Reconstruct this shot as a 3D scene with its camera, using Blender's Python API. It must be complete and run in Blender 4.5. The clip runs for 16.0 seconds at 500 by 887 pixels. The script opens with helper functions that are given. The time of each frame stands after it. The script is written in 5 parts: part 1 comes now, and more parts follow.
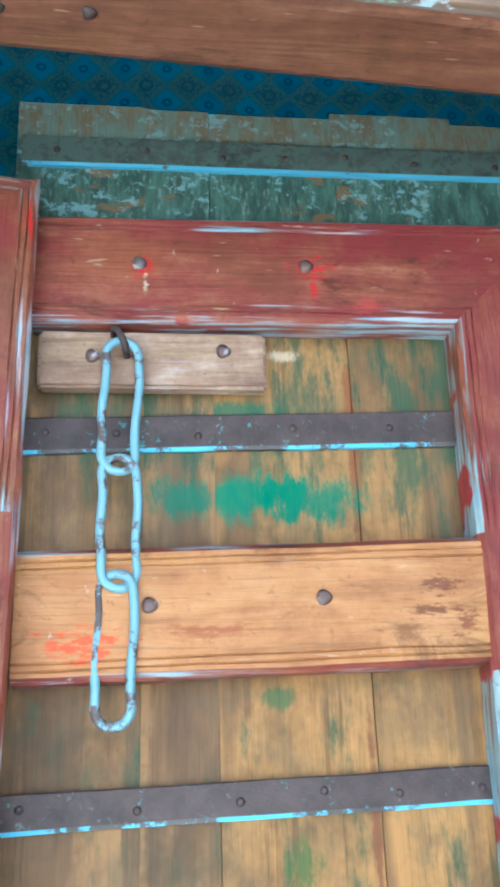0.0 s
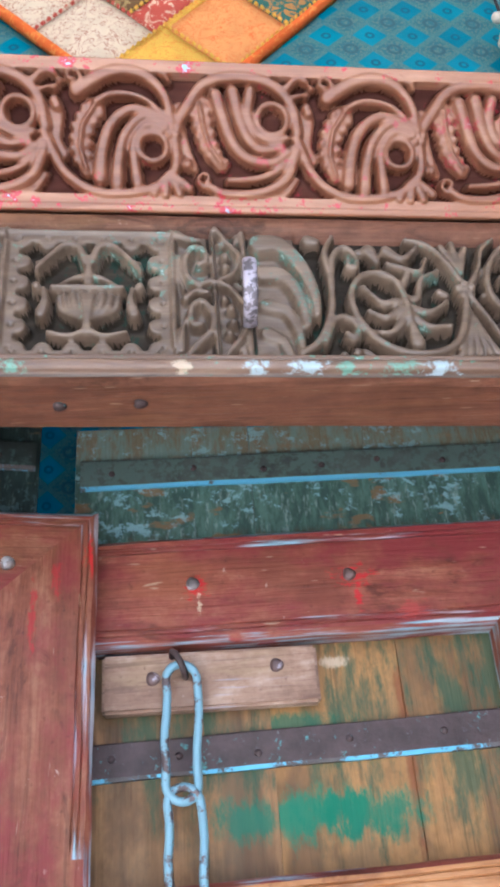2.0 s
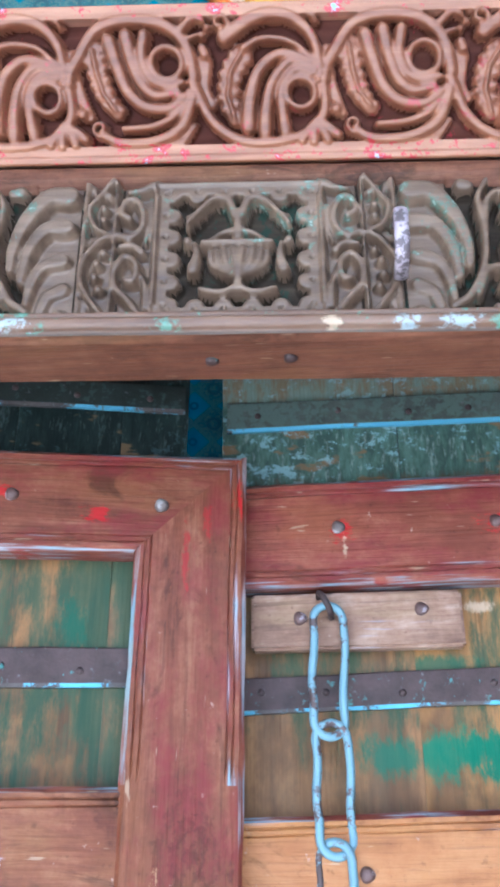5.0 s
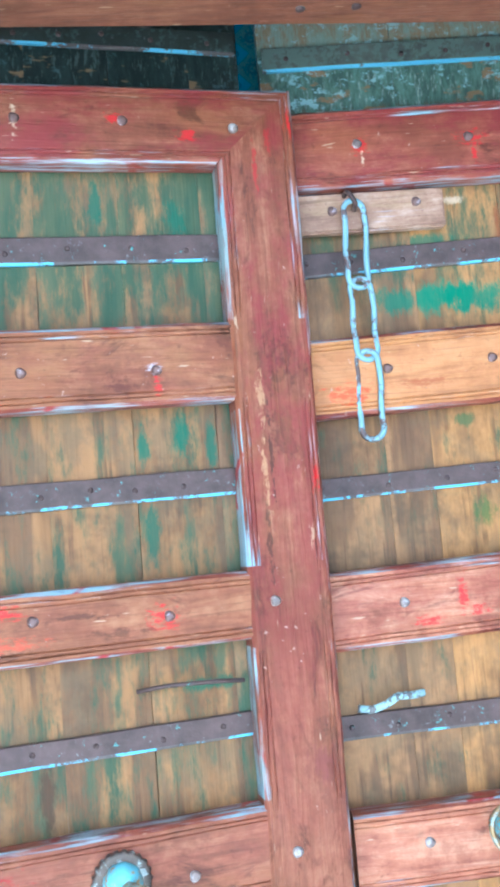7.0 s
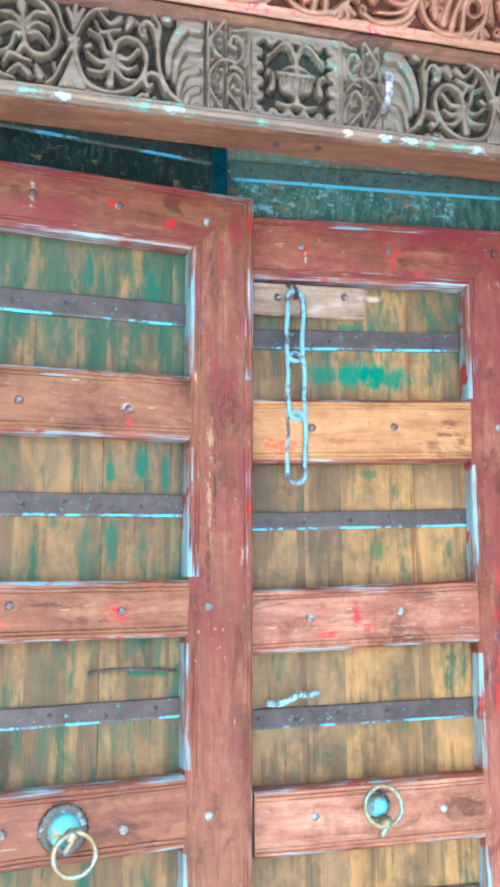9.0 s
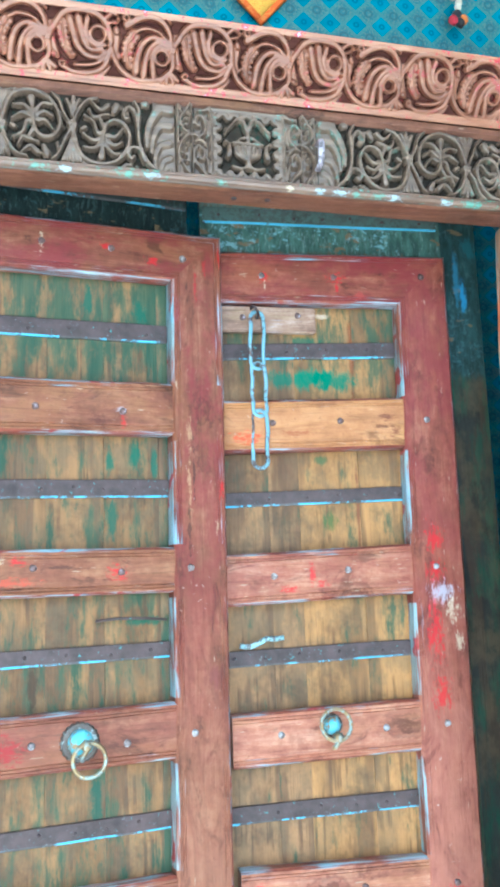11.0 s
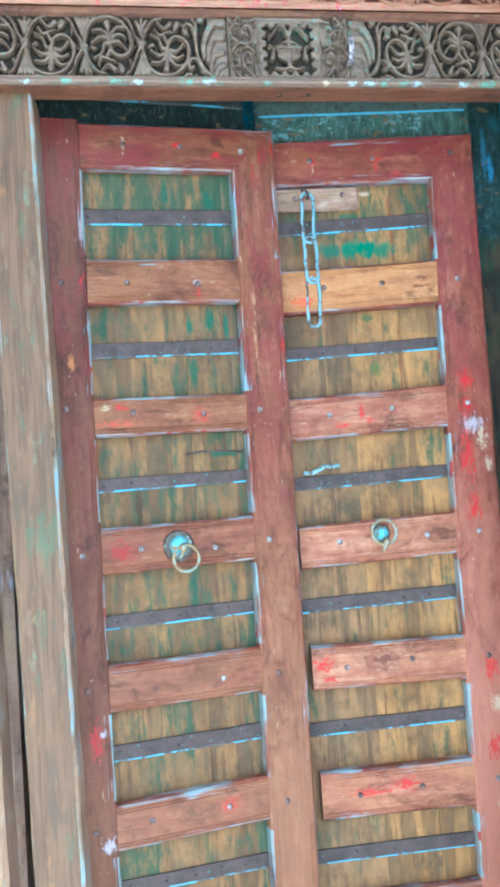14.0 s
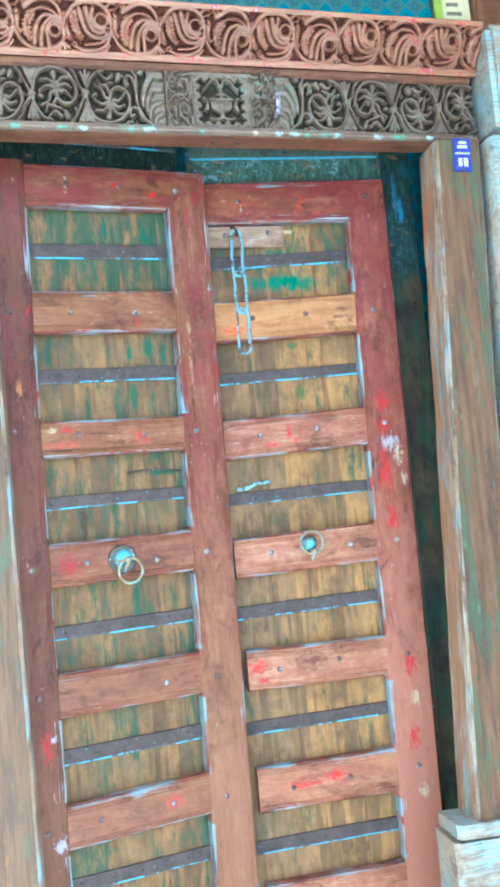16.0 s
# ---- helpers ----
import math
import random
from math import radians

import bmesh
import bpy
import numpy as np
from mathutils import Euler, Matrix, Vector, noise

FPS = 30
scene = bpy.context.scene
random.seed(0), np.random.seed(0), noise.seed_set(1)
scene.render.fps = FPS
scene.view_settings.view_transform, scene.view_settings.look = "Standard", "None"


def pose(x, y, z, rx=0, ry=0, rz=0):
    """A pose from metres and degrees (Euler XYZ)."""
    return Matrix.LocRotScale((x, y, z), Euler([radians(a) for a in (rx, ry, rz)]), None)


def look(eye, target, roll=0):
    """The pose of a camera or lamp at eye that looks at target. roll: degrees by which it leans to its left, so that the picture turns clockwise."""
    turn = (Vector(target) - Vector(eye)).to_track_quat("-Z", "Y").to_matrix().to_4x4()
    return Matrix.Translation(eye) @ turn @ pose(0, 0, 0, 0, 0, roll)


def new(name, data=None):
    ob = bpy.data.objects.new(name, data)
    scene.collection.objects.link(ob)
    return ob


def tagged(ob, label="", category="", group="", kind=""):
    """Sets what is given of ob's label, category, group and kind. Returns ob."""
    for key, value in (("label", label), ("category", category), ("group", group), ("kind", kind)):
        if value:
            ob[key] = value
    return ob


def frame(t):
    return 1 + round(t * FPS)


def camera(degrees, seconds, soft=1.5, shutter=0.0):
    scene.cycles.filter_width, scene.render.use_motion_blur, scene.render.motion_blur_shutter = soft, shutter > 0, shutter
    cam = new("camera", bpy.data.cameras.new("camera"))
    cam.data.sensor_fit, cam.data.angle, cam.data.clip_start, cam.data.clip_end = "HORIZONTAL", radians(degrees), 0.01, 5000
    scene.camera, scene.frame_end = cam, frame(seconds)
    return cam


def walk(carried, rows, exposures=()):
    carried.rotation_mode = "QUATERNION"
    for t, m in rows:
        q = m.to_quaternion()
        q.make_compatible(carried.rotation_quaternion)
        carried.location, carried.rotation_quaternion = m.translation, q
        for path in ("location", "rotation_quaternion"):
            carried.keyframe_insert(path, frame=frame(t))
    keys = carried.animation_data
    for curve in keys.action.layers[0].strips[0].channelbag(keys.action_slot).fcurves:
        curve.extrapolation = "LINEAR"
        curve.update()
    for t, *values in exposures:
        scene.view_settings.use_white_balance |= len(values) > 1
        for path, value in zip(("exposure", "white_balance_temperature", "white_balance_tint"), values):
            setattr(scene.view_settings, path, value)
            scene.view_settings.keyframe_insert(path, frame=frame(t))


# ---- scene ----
cam = camera(30.7, 16.0, 3.6)
PATH = [
    (0, (0.06, 0.093, 1.759), (0.271, 1.961, 2.441), -1.9),
    (0.5, (0.063, 0.074, 1.76), (0.24, 1.851, 2.659), -3.6),
    (1, (0.06, 0.05, 1.788), (0.269, 1.829, 2.678), -4.3),
    (1.5, (0.064, 0.027, 1.816), (0.221, 1.771, 2.781), -4.6),
    (2, (0.057, 0.006, 1.841), (0.174, 1.71, 2.88), -4.7),
    (2.5, (0.048, 0.002, 1.846), (0.039, 1.708, 2.889), -2.9),
    (3, (0.003, 0.004, 1.855), (-0.205, 1.695, 2.902), 0.4),
    (5.3, (0.049, -0.024, 1.862), (-0.124, 1.804, 2.657), -0.4),
    (5.5, (0.05, -0.036, 1.853), (-0.142, 1.828, 2.552), -1.8),
    (6, (0.077, -0.143, 1.782), (-0.175, 1.769, 2.31), -0.7),
    (6.5, (-0.027, -0.23, 1.711), (-0.082, 1.736, 2.075), -2.0),
    (7, (-0.16, -0.306, 1.685), (-0.066, 1.681, 1.899), -4.8),
    (7.5, (-0.177, -0.387, 1.655), (-0.096, 1.597, 1.894), -4.0),
    (8, (-0.168, -0.495, 1.61), (-0.004, 1.471, 1.936), -4.8),
    (8.5, (-0.2, -0.543, 1.607), (0.026, 1.412, 1.96), -3.0),
    (9, (-0.264, -0.523, 1.628), (0.09, 1.416, 1.965), -0.4),
    (9.5, (-0.268, -0.599, 1.612), (0.148, 1.332, 1.924), -1.2),
    (10, (-0.265, -0.729, 1.57), (0.09, 1.218, 1.854), -2.0),
    (10.2, (-0.269, -0.75, 1.572), (0.09, 1.194, 1.877), -1.7),
    (12.3, (-0.274, -0.973, 1.494), (0.041, 0.967, 1.862), -3.6),
    (12.5, (-0.265, -1.004, 1.49), (0.004, 0.947, 1.839), -3.2),
    (13, (-0.24, -1.082, 1.453), (0.089, 0.872, 1.731), -3.9),
    (13.5, (-0.252, -1.123, 1.432), (0.037, 0.845, 1.639), -3.2),
    (14, (-0.265, -1.138, 1.413), (-0.112, 0.85, 1.562), -3.9),
    (14.5, (-0.253, -1.134, 1.427), (-0.129, 0.859, 1.526), -5.7),
    (15, (-0.297, -1.17, 1.433), (-0.023, 0.795, 1.685), -5.2),
    (15.5, (-0.333, -1.219, 1.417), (0.019, 0.737, 1.634), -5.5),
    (16, (-0.35, -1.27, 1.399), (0.016, 0.688, 1.581), -5.1),
]
EXPOSURES = [(0.0, 2.28, 4850, -6), (0.5, 2.60, 4800, -2), (1.0, 2.42, 4800, 4), (1.5, 2.30, 4900, 6), (2.0, 1.98, 5230, 11), (3.0, 1.86, 5200, 15), (5.5, 2.30, 4800, 7), (6.5, 2.58, 4700, 3), (7.0, 2.52, 4750, 1), (10.0, 2.54, 4650, -8), (12.5, 2.18, 4650, -6), (16.0, 2.34, 4550, -11)]
walk(cam, [(t, look(eye, target, roll)) for t, eye, target, roll in PATH], EXPOSURES)

# ---- world and light ----
world = bpy.data.worlds.new("sky")
scene.world = world
world.use_nodes = True
wn = world.node_tree.nodes
sky = wn.new("ShaderNodeTexSky")
sky.sky_type = 'NISHITA'
sky.sun_disc = False
SUN_EL, SUN_AZ = 46.5, 138.0     # degrees; azimuth clockwise from +y
sky.sun_elevation, sky.sun_rotation = radians(SUN_EL), radians(SUN_AZ)
sky.air_density, sky.dust_density, sky.ozone_density = 1.0, 4.0, 1.0
wn["Background"].inputs[1].default_value = 0.12
world.node_tree.links.new(sky.outputs[0], wn["Background"].inputs[0])
sun = new("sun", bpy.data.lights.new("sun", 'SUN'))
sun.data.energy, sun.data.angle, sun.data.color = 4.5, radians(0.5), (1.0, 0.97, 0.92)
d = Vector((math.sin(radians(SUN_AZ)) * math.cos(radians(SUN_EL)), math.cos(radians(SUN_AZ)) * math.cos(radians(SUN_EL)), math.sin(radians(SUN_EL))))
sun.matrix_world = look(d * 30, (0, 0, 0))



# ---- materials ----
class Nodes:
    """A short way to write node materials."""

    def __init__(self, name):
        self.mat = bpy.data.materials.new(name)
        self.mat.use_nodes = True
        self.nt = self.mat.node_tree
        self.bsdf = self.nt.nodes["Principled BSDF"]
        tc = self.nt.nodes.new("ShaderNodeTexCoord")
        self.obj = tc.outputs["Object"]
        self.rnd = self.nt.nodes.new("ShaderNodeObjectInfo").outputs["Random"]

    def put(self, socket, value):
        if isinstance(value, bpy.types.NodeSocket):
            self.nt.links.new(value, socket)
        elif isinstance(value, (tuple, list)) and len(value) == 3 and len(socket.default_value) == 4:
            socket.default_value = (*value, 1)
        else:
            socket.default_value = value

    def math(self, op, a, b=0.0, clamp=False):
        n = self.nt.nodes.new("ShaderNodeMath")
        n.operation, n.use_clamp = op, clamp
        self.put(n.inputs[0], a), self.put(n.inputs[1], b)
        return n.outputs[0]

    def vec(self, op, a, b=(0, 0, 0)):
        n = self.nt.nodes.new("ShaderNodeVectorMath")
        n.operation = op
        self.put(n.inputs[0], a), self.put(n.inputs[1], b)
        return n.outputs["Value"] if op in ("LENGTH", "DISTANCE") else n.outputs[0]

    def scaled(self, s, vec=None):
        return self.vec("MULTIPLY", vec or self.obj, s)

    def shifted(self, s):
        """Scaled object space, moved by the object's random number."""
        off = self.nt.nodes.new("ShaderNodeCombineXYZ")
        v = self.math("MULTIPLY", self.rnd, 37.0)
        for i in range(3):
            self.put(off.inputs[i], v)
        return self.vec("ADD", self.scaled(s), off.outputs[0])

    def noise(self, vec, scale=1.0, detail=4.0, rough=0.55, warp=0.0):
        n = self.nt.nodes.new("ShaderNodeTexNoise")
        self.put(n.inputs["Vector"], vec)
        n.inputs["Scale"].default_value, n.inputs["Detail"].default_value = scale, detail
        n.inputs["Roughness"].default_value, n.inputs["Distortion"].default_value = rough, warp
        return n.outputs["Fac"]

    def ramp(self, fac, *stops):
        n = self.nt.nodes.new("ShaderNodeValToRGB")
        e = n.color_ramp.elements
        while len(e) < len(stops):
            e.new(0.5)
        for el, (p, c) in zip(e, stops):
            el.position = p
            el.color = (c, c, c, 1) if isinstance(c, (int, float)) else (*c, 1)
        self.put(n.inputs[0], fac)
        return n.outputs[0]

    def step(self, fac, lo, hi):
        n = self.nt.nodes.new("ShaderNodeMapRange")
        n.interpolation_type = 'SMOOTHSTEP'
        self.put(n.inputs[0], fac)
        n.inputs[1].default_value, n.inputs[2].default_value = lo, hi
        return n.outputs[0]

    def mix(self, fac, a, b):
        n = self.nt.nodes.new("ShaderNodeMix")
        n.data_type = 'RGBA'
        self.put(n.inputs[0], fac), self.put(n.inputs[6], a), self.put(n.inputs[7], b)
        return n.outputs[2]

    def xyz(self, vec=None):
        n = self.nt.nodes.new("ShaderNodeSeparateXYZ")
        self.put(n.inputs[0], vec or self.obj)
        return n.outputs

    def spots(self, col, ragged, spots):
        """Daubs of paint: (x, z, half width, half height, colour) in object space, with a ragged rim."""
        for x, z, rx, rz, c in spots:
            p = self.vec("SUBTRACT", self.obj, (x, 0, z))
            p = self.vec("MULTIPLY", p, (1 / rx, 0, 1 / rz))
            dist = self.math("ADD", self.vec("LENGTH", p), ragged)
            col = self.mix(self.math("MULTIPLY", self.step(dist, 1.15, 0.55), 0.82), col, c)
        return col

    def done(self, col, rough=0.6, bump=None, depth=0.001, metal=0.0, spec=0.5):
        self.put(self.bsdf.inputs["Base Color"], col)
        self.put(self.bsdf.inputs["Roughness"], rough)
        self.put(self.bsdf.inputs["Metallic"], metal)
        self.put(self.bsdf.inputs["Specular IOR Level"], spec)
        if bump is not None:
            b = self.nt.nodes.new("ShaderNodeBump")
            b.inputs["Distance"].default_value = depth
            self.put(b.inputs["Height"], bump)
            self.nt.links.new(b.outputs[0], self.bsdf.inputs["Normal"])
        return self.mat


RED = (0.55, 0.012, 0.02)
ORANGE_RED = (0.62, 0.07, 0.02)
BLUE = (0.16, 0.50, 0.74)
PALE = (0.52, 0.50, 0.60)
CREAM = (0.62, 0.50, 0.36)


def grain_scale(axis, along=5.0, across=70.0):
    return tuple(along if a == axis else across for a in "xyz")


def stained_wood(name, axis, dark, mid, light, spots=(), edge=0.0, edge_paint=PALE, chips=0.0, chip_paint=RED, rough=0.42, knot=(0.10, 0.045, 0.03), red=True, fade_lit=0.0, crimson=0.0, bare=(0.50, 0.29, 0.165)):
    """Old stained wood with grain along an axis; edge: how much paint is left on it."""
    n = Nodes(name)
    streak = n.noise(n.shifted(grain_scale(axis, 7, 48)), 1, 6, 0.66, 0.9)
    fine = n.noise(n.shifted(grain_scale(axis, 14, 420)), 1, 3, 0.6)
    big = n.noise(n.shifted((7, 7, 7)), 1, 4, 0.6)
    ragged = n.math("MULTIPLY", n.math("SUBTRACT", n.noise(n.scaled(grain_scale(axis, 70, 190)), 1, 6, 0.75), 0.42), 4.8)
    mott = n.noise(n.shifted((55, 55, 55)), 1, 6, 0.72)
    col = n.ramp(n.math("ADD", n.math("MULTIPLY", streak, 0.62), n.math("MULTIPLY", mott, 0.38)), (0.34, dark), (0.50, mid), (0.66, light))
    col = n.mix(n.math("MULTIPLY", n.step(big, 0.50, 0.72), 0.8), col, tuple(0.35 * a + 0.65 * b for a, b in zip(mid, dark)))
    # knots: rings of darker wood round a few scattered eyes
    vor = n.nt.nodes.new("ShaderNodeTexVoronoi")
    n.put(vor.inputs["Vector"], n.vec("ADD", n.shifted(grain_scale(axis, 4.5, 9)), n.vec("MULTIPLY", n.nt.nodes["Texture Coordinate"].outputs["Object"], (0.6, 0.6, 0.6))))
    vor.inputs["Scale"].default_value = 1.0
    eye = n.math("ADD", vor.outputs["Distance"], n.math("MULTIPLY", n.math("SUBTRACT", mott, 0.5), 0.30))
    rings = n.math("MULTIPLY", n.math("ADD", n.math("SINE", n.math("MULTIPLY", eye, 70.0)), 1.0), 0.5)
    col = n.mix(n.math("MULTIPLY", n.step(eye, 0.40, 0.08), n.math("ADD", 0.30, n.math("MULTIPLY", rings, 0.55))), col, tuple(0.45 * c for c in dark))
    warm = n.noise(n.shifted(grain_scale(axis, 5, 17)), 1, 4, 0.6)
    col = n.mix(n.math("MULTIPLY", n.step(warm, 0.50, 0.66), 0.55), col, (1.15 * mid[0], 1.35 * mid[1], 1.05 * mid[2]))
    figure = n.noise(n.shifted(grain_scale(axis, 6, 150)), 1, 5, 0.6, 1.5)
    col = n.mix(n.math("MULTIPLY", n.step(figure, 0.53, 0.68), 0.40), col, tuple(0.60 * c for c in dark))
    col = n.mix(n.math("MULTIPLY", n.step(fine, 0.55, 0.72), 0.22), col, knot)
    blot = n.noise(n.shifted(grain_scale(axis, 9, 22)), 1, 5, 0.7, 1.2)
    col = n.mix(n.math("MULTIPLY", n.step(blot, 0.54, 0.68), 0.72), col, tuple(0.5 * c for c in dark))
    if crimson:
        stain = n.noise(n.shifted(grain_scale(axis, 8, 16)), 1, 6, 0.72)
        high = n.step(n.xyz()[2], 1.2, 2.0)
        stain = n.math("MULTIPLY", n.step(stain, 0.40, 0.60), n.math("ADD", 0.22, n.math("MULTIPLY", high, 0.78)))
        col = n.mix(n.math("MULTIPLY", stain, crimson), col, (0.215, 0.034, 0.038))
    # paler towards the foot: wear, plus brighter light put into the colour
    if fade_lit:
        worn_lit_low = n.step(n.math("ADD", n.xyz()[2], n.math("MULTIPLY", n.math("SUBTRACT", blot, 0.5), 1.2)), 1.75, 0.75)
        col = n.mix(n.math("MULTIPLY", worn_lit_low, fade_lit), col, tuple(0.4 * a + 0.6 * b for a, b in zip(mid, bare)))
    flake = n.noise(n.shifted(grain_scale(axis, 22, 130)), 1, 5, 0.7)
    if chips:
        col = n.mix(n.step(n.math("ADD", flake, n.math("MULTIPLY", big, 0.35)), 0.93 - chips, 0.97 - chips), col, chip_paint)
    if edge:
        worn = n.math("ADD", n.noise(n.shifted(grain_scale(axis, 9, 220)), 1, 5, 0.65), n.math("MULTIPLY", n.noise(n.shifted((11, 11, 11)), 1, 2), 0.6))
        tint = n.mix(n.step(n.noise(n.shifted((16, 16, 16)), 1, 2), 0.45, 0.62), edge_paint, (0.30, 0.52, 0.66))
        if red:
            tint = n.mix(n.step(n.noise(n.shifted((23, 23, 23)), 1, 2), 0.60, 0.66), tint, (0.40, 0.03, 0.05))
        col = n.mix(n.math("MULTIPLY", n.step(worn, 0.98 - edge, 1.16 - edge), 0.88), col, tint)
    pit = n.noise(n.shifted((150, 150, 150)), 1, 3, 0.6)
    col = n.mix(n.math("MULTIPLY", n.step(pit, 0.62, 0.74), 0.35), col, tuple(0.4 * c for c in dark))
    scratch = n.noise(n.shifted(grain_scale(axis, 30, 200)), 1, 2, 0.5)
    col = n.mix(n.math("MULTIPLY", n.step(scratch, 0.70, 0.76), 0.5), col, CREAM)
    speck = n.math("ADD", n.noise(n.shifted((85, 85, 85)), 1, 4, 0.7), n.math("MULTIPLY", n.math("SUBTRACT", big, 0.5), 0.25))
    col = n.mix(n.math("MULTIPLY", n.step(speck, 0.69, 0.74), 0.6), col, (0.55, 0.42, 0.36))
    col = n.spots(col, ragged, spots)
    return n.done(col, n.ramp(big, (0.3, rough - 0.08), (0.7, rough + 0.15)), n.math("ADD", streak, n.math("MULTIPLY", fine, 0.5)), 0.0014, spec=0.3)


def plank_wood(name, base, spots=(), green=0.5, top=2.2, top_paint_shade=(0.075, 0.140, 0.115), wash=0.85, dirt=0.58):
    """Bare worn planks, upright grain, with streaks of old green paint; fully green above a height, near black where
    that colour also holds shade.
    """
    n = Nodes(name)
    streak = n.noise(n.shifted(grain_scale("z", 4.5, 30)), 1, 5, 0.58, 0.5)
    fine = n.noise(n.shifted(grain_scale("z", 12, 380)), 1, 3, 0.6)
    big = n.noise(n.shifted((26, 26, 7)), 1, 5, 0.65)
    fleck = n.noise(n.shifted((75, 75, 22)), 1, 6, 0.75)
    dark = tuple(0.48 * c for c in base)
    light = tuple(min(1, 1.22 * c) for c in base)
    col = n.ramp(streak, (0.25, dark), (0.48, base), (0.78, light))
    patchy = n.noise(n.shifted((15, 15, 8)), 1, 5, 0.68)
    col = n.mix(n.math("MULTIPLY", n.step(patchy, 0.48, 0.68), 0.72), col, (0.30 * base[0], 0.30 * base[1], 0.36 * base[2]))
    fibre = n.math("MULTIPLY", n.step(n.noise(n.shifted(grain_scale("z", 5, 120)), 1, 4, 0.6), 0.50, 0.64), n.step(n.noise(n.shifted((17, 17, 12)), 1, 3, 0.6), 0.44, 0.60))
    col = n.mix(n.math("MULTIPLY", fibre, 0.74), col, (0.070, 0.036, 0.022))
    col = n.mix(n.math("MULTIPLY", n.step(fine, 0.56, 0.72), 0.25), col, (0.06, 0.035, 0.02))
    rub = n.noise(n.shifted((60, 60, 90)), 1, 5, 0.7)
    col = n.mix(n.math("MULTIPLY", n.step(rub, 0.56, 0.70), 0.30), col, tuple(0.4 * c for c in base))
    col = n.mix(n.math("MULTIPLY", n.step(n.noise(n.shifted((26, 26, 3.0)), 1, 3, 0.5), 0.52, 0.60), 0.6), col, (0.085, 0.05, 0.032))
    col = n.mix(n.math("MULTIPLY", n.rnd, 0.30), col, tuple(0.45 * c for c in base))
    grime = n.noise(n.shifted((19, 19, 13)), 1, 6, 0.7)
    col = n.mix(n.math("MULTIPLY", n.step(grime, 0.44, 0.62), dirt), col, (0.135, 0.105, 0.060))
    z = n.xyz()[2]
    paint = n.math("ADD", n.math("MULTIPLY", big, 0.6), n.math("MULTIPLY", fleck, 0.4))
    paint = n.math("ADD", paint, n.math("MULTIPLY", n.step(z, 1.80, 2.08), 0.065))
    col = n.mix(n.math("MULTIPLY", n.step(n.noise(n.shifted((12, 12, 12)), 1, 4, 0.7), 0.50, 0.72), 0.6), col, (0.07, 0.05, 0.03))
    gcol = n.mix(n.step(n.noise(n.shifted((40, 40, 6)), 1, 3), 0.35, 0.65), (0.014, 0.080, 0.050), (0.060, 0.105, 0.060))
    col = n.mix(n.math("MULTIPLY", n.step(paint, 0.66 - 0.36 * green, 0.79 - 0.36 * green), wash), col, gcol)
    edge = n.step(n.math("ADD", z, n.math("MULTIPLY", n.math("SUBTRACT", fleck, 0.5), 0.05)), top - 0.01, top + 0.015)
    tcol = n.mix(n.step(fleck, 0.40, 0.65), tuple(0.7 * c for c in top_paint_shade), tuple(1.5 * c for c in top_paint_shade))
    tcol = n.mix(n.math("MULTIPLY", n.step(n.noise(n.shifted((160, 160, 45)), 1, 4, 0.7), 0.55, 0.68), 0.5 if top_paint_shade[1] > 0.1 else 0.15), tcol, (0.36, 0.46, 0.44))
    tcol = n.mix(n.step(n.noise(n.shifted((20, 20, 50)), 1, 3, 0.6), 0.60, 0.66), tcol, (0.21, 0.14, 0.075))
    tan = n.mix(n.step(fleck, 0.42, 0.60), (0.27, 0.21, 0.13), (0.24, 0.32, 0.28))
    tcol = n.mix(n.math("MULTIPLY", n.step(z, 2.288, 2.300), 0.75 if top_paint_shade[1] > 0.1 else 0.0), tcol, tan)
    flaky = n.math("ADD", n.noise(n.shifted((55, 55, 70)), 1, 6, 0.78), n.math("MULTIPLY", n.noise(n.shifted((9, 9, 9)), 1, 2), 0.35))
    tcol = n.mix(n.math("MULTIPLY", n.step(flaky, 0.74, 0.80), 0.8 if top_paint_shade[1] > 0.1 else 0.12), tcol, (0.30, 0.50, 0.56))
    col = n.mix(edge, col, tcol)
    ragged = n.math("MULTIPLY", n.math("SUBTRACT", n.noise(n.scaled((62, 1, 26)), 1, 7, 0.78), 0.43), 3.0)
    col = n.spots(col, ragged, spots)
    return n.done(col, n.ramp(big, (0.3, 0.42), (0.7, 0.62)), n.math("ADD", streak, n.math("MULTIPLY", fine, 0.6)), 0.0016, spec=0.28)


def iron_mat(name, col=(0.075, 0.052, 0.052), paint=(0.1, 0.3, 0.3), amount=0.0, rough=0.55, metal=0.15, size=90):
    n = Nodes(name)
    big = n.noise(n.shifted((35, 35, 35)), 1, 5, 0.65)
    fine = n.noise(n.shifted((400, 400, 400)), 1, 3, 0.6)
    c = n.ramp(big, (0.3, tuple(0.6 * a for a in col)), (0.7, tuple(1.4 * a for a in col)))
    c = n.mix(n.math("MULTIPLY", n.step(n.noise(n.shifted((120, 120, 120)), 1, 4, 0.7), 0.62, 0.70), 0.7), c, (0.20, 0.22, 0.23))
    if amount:
        c = n.mix(n.step(n.noise(n.shifted((size, size, size)), 1, 6, 0.75), 0.66 - 0.4 * amount, 0.72 - 0.4 * amount), c, paint)
    return n.done(c, rough, n.math("ADD", big, n.math("MULTIPLY", fine, 0.4)), 0.001, metal)


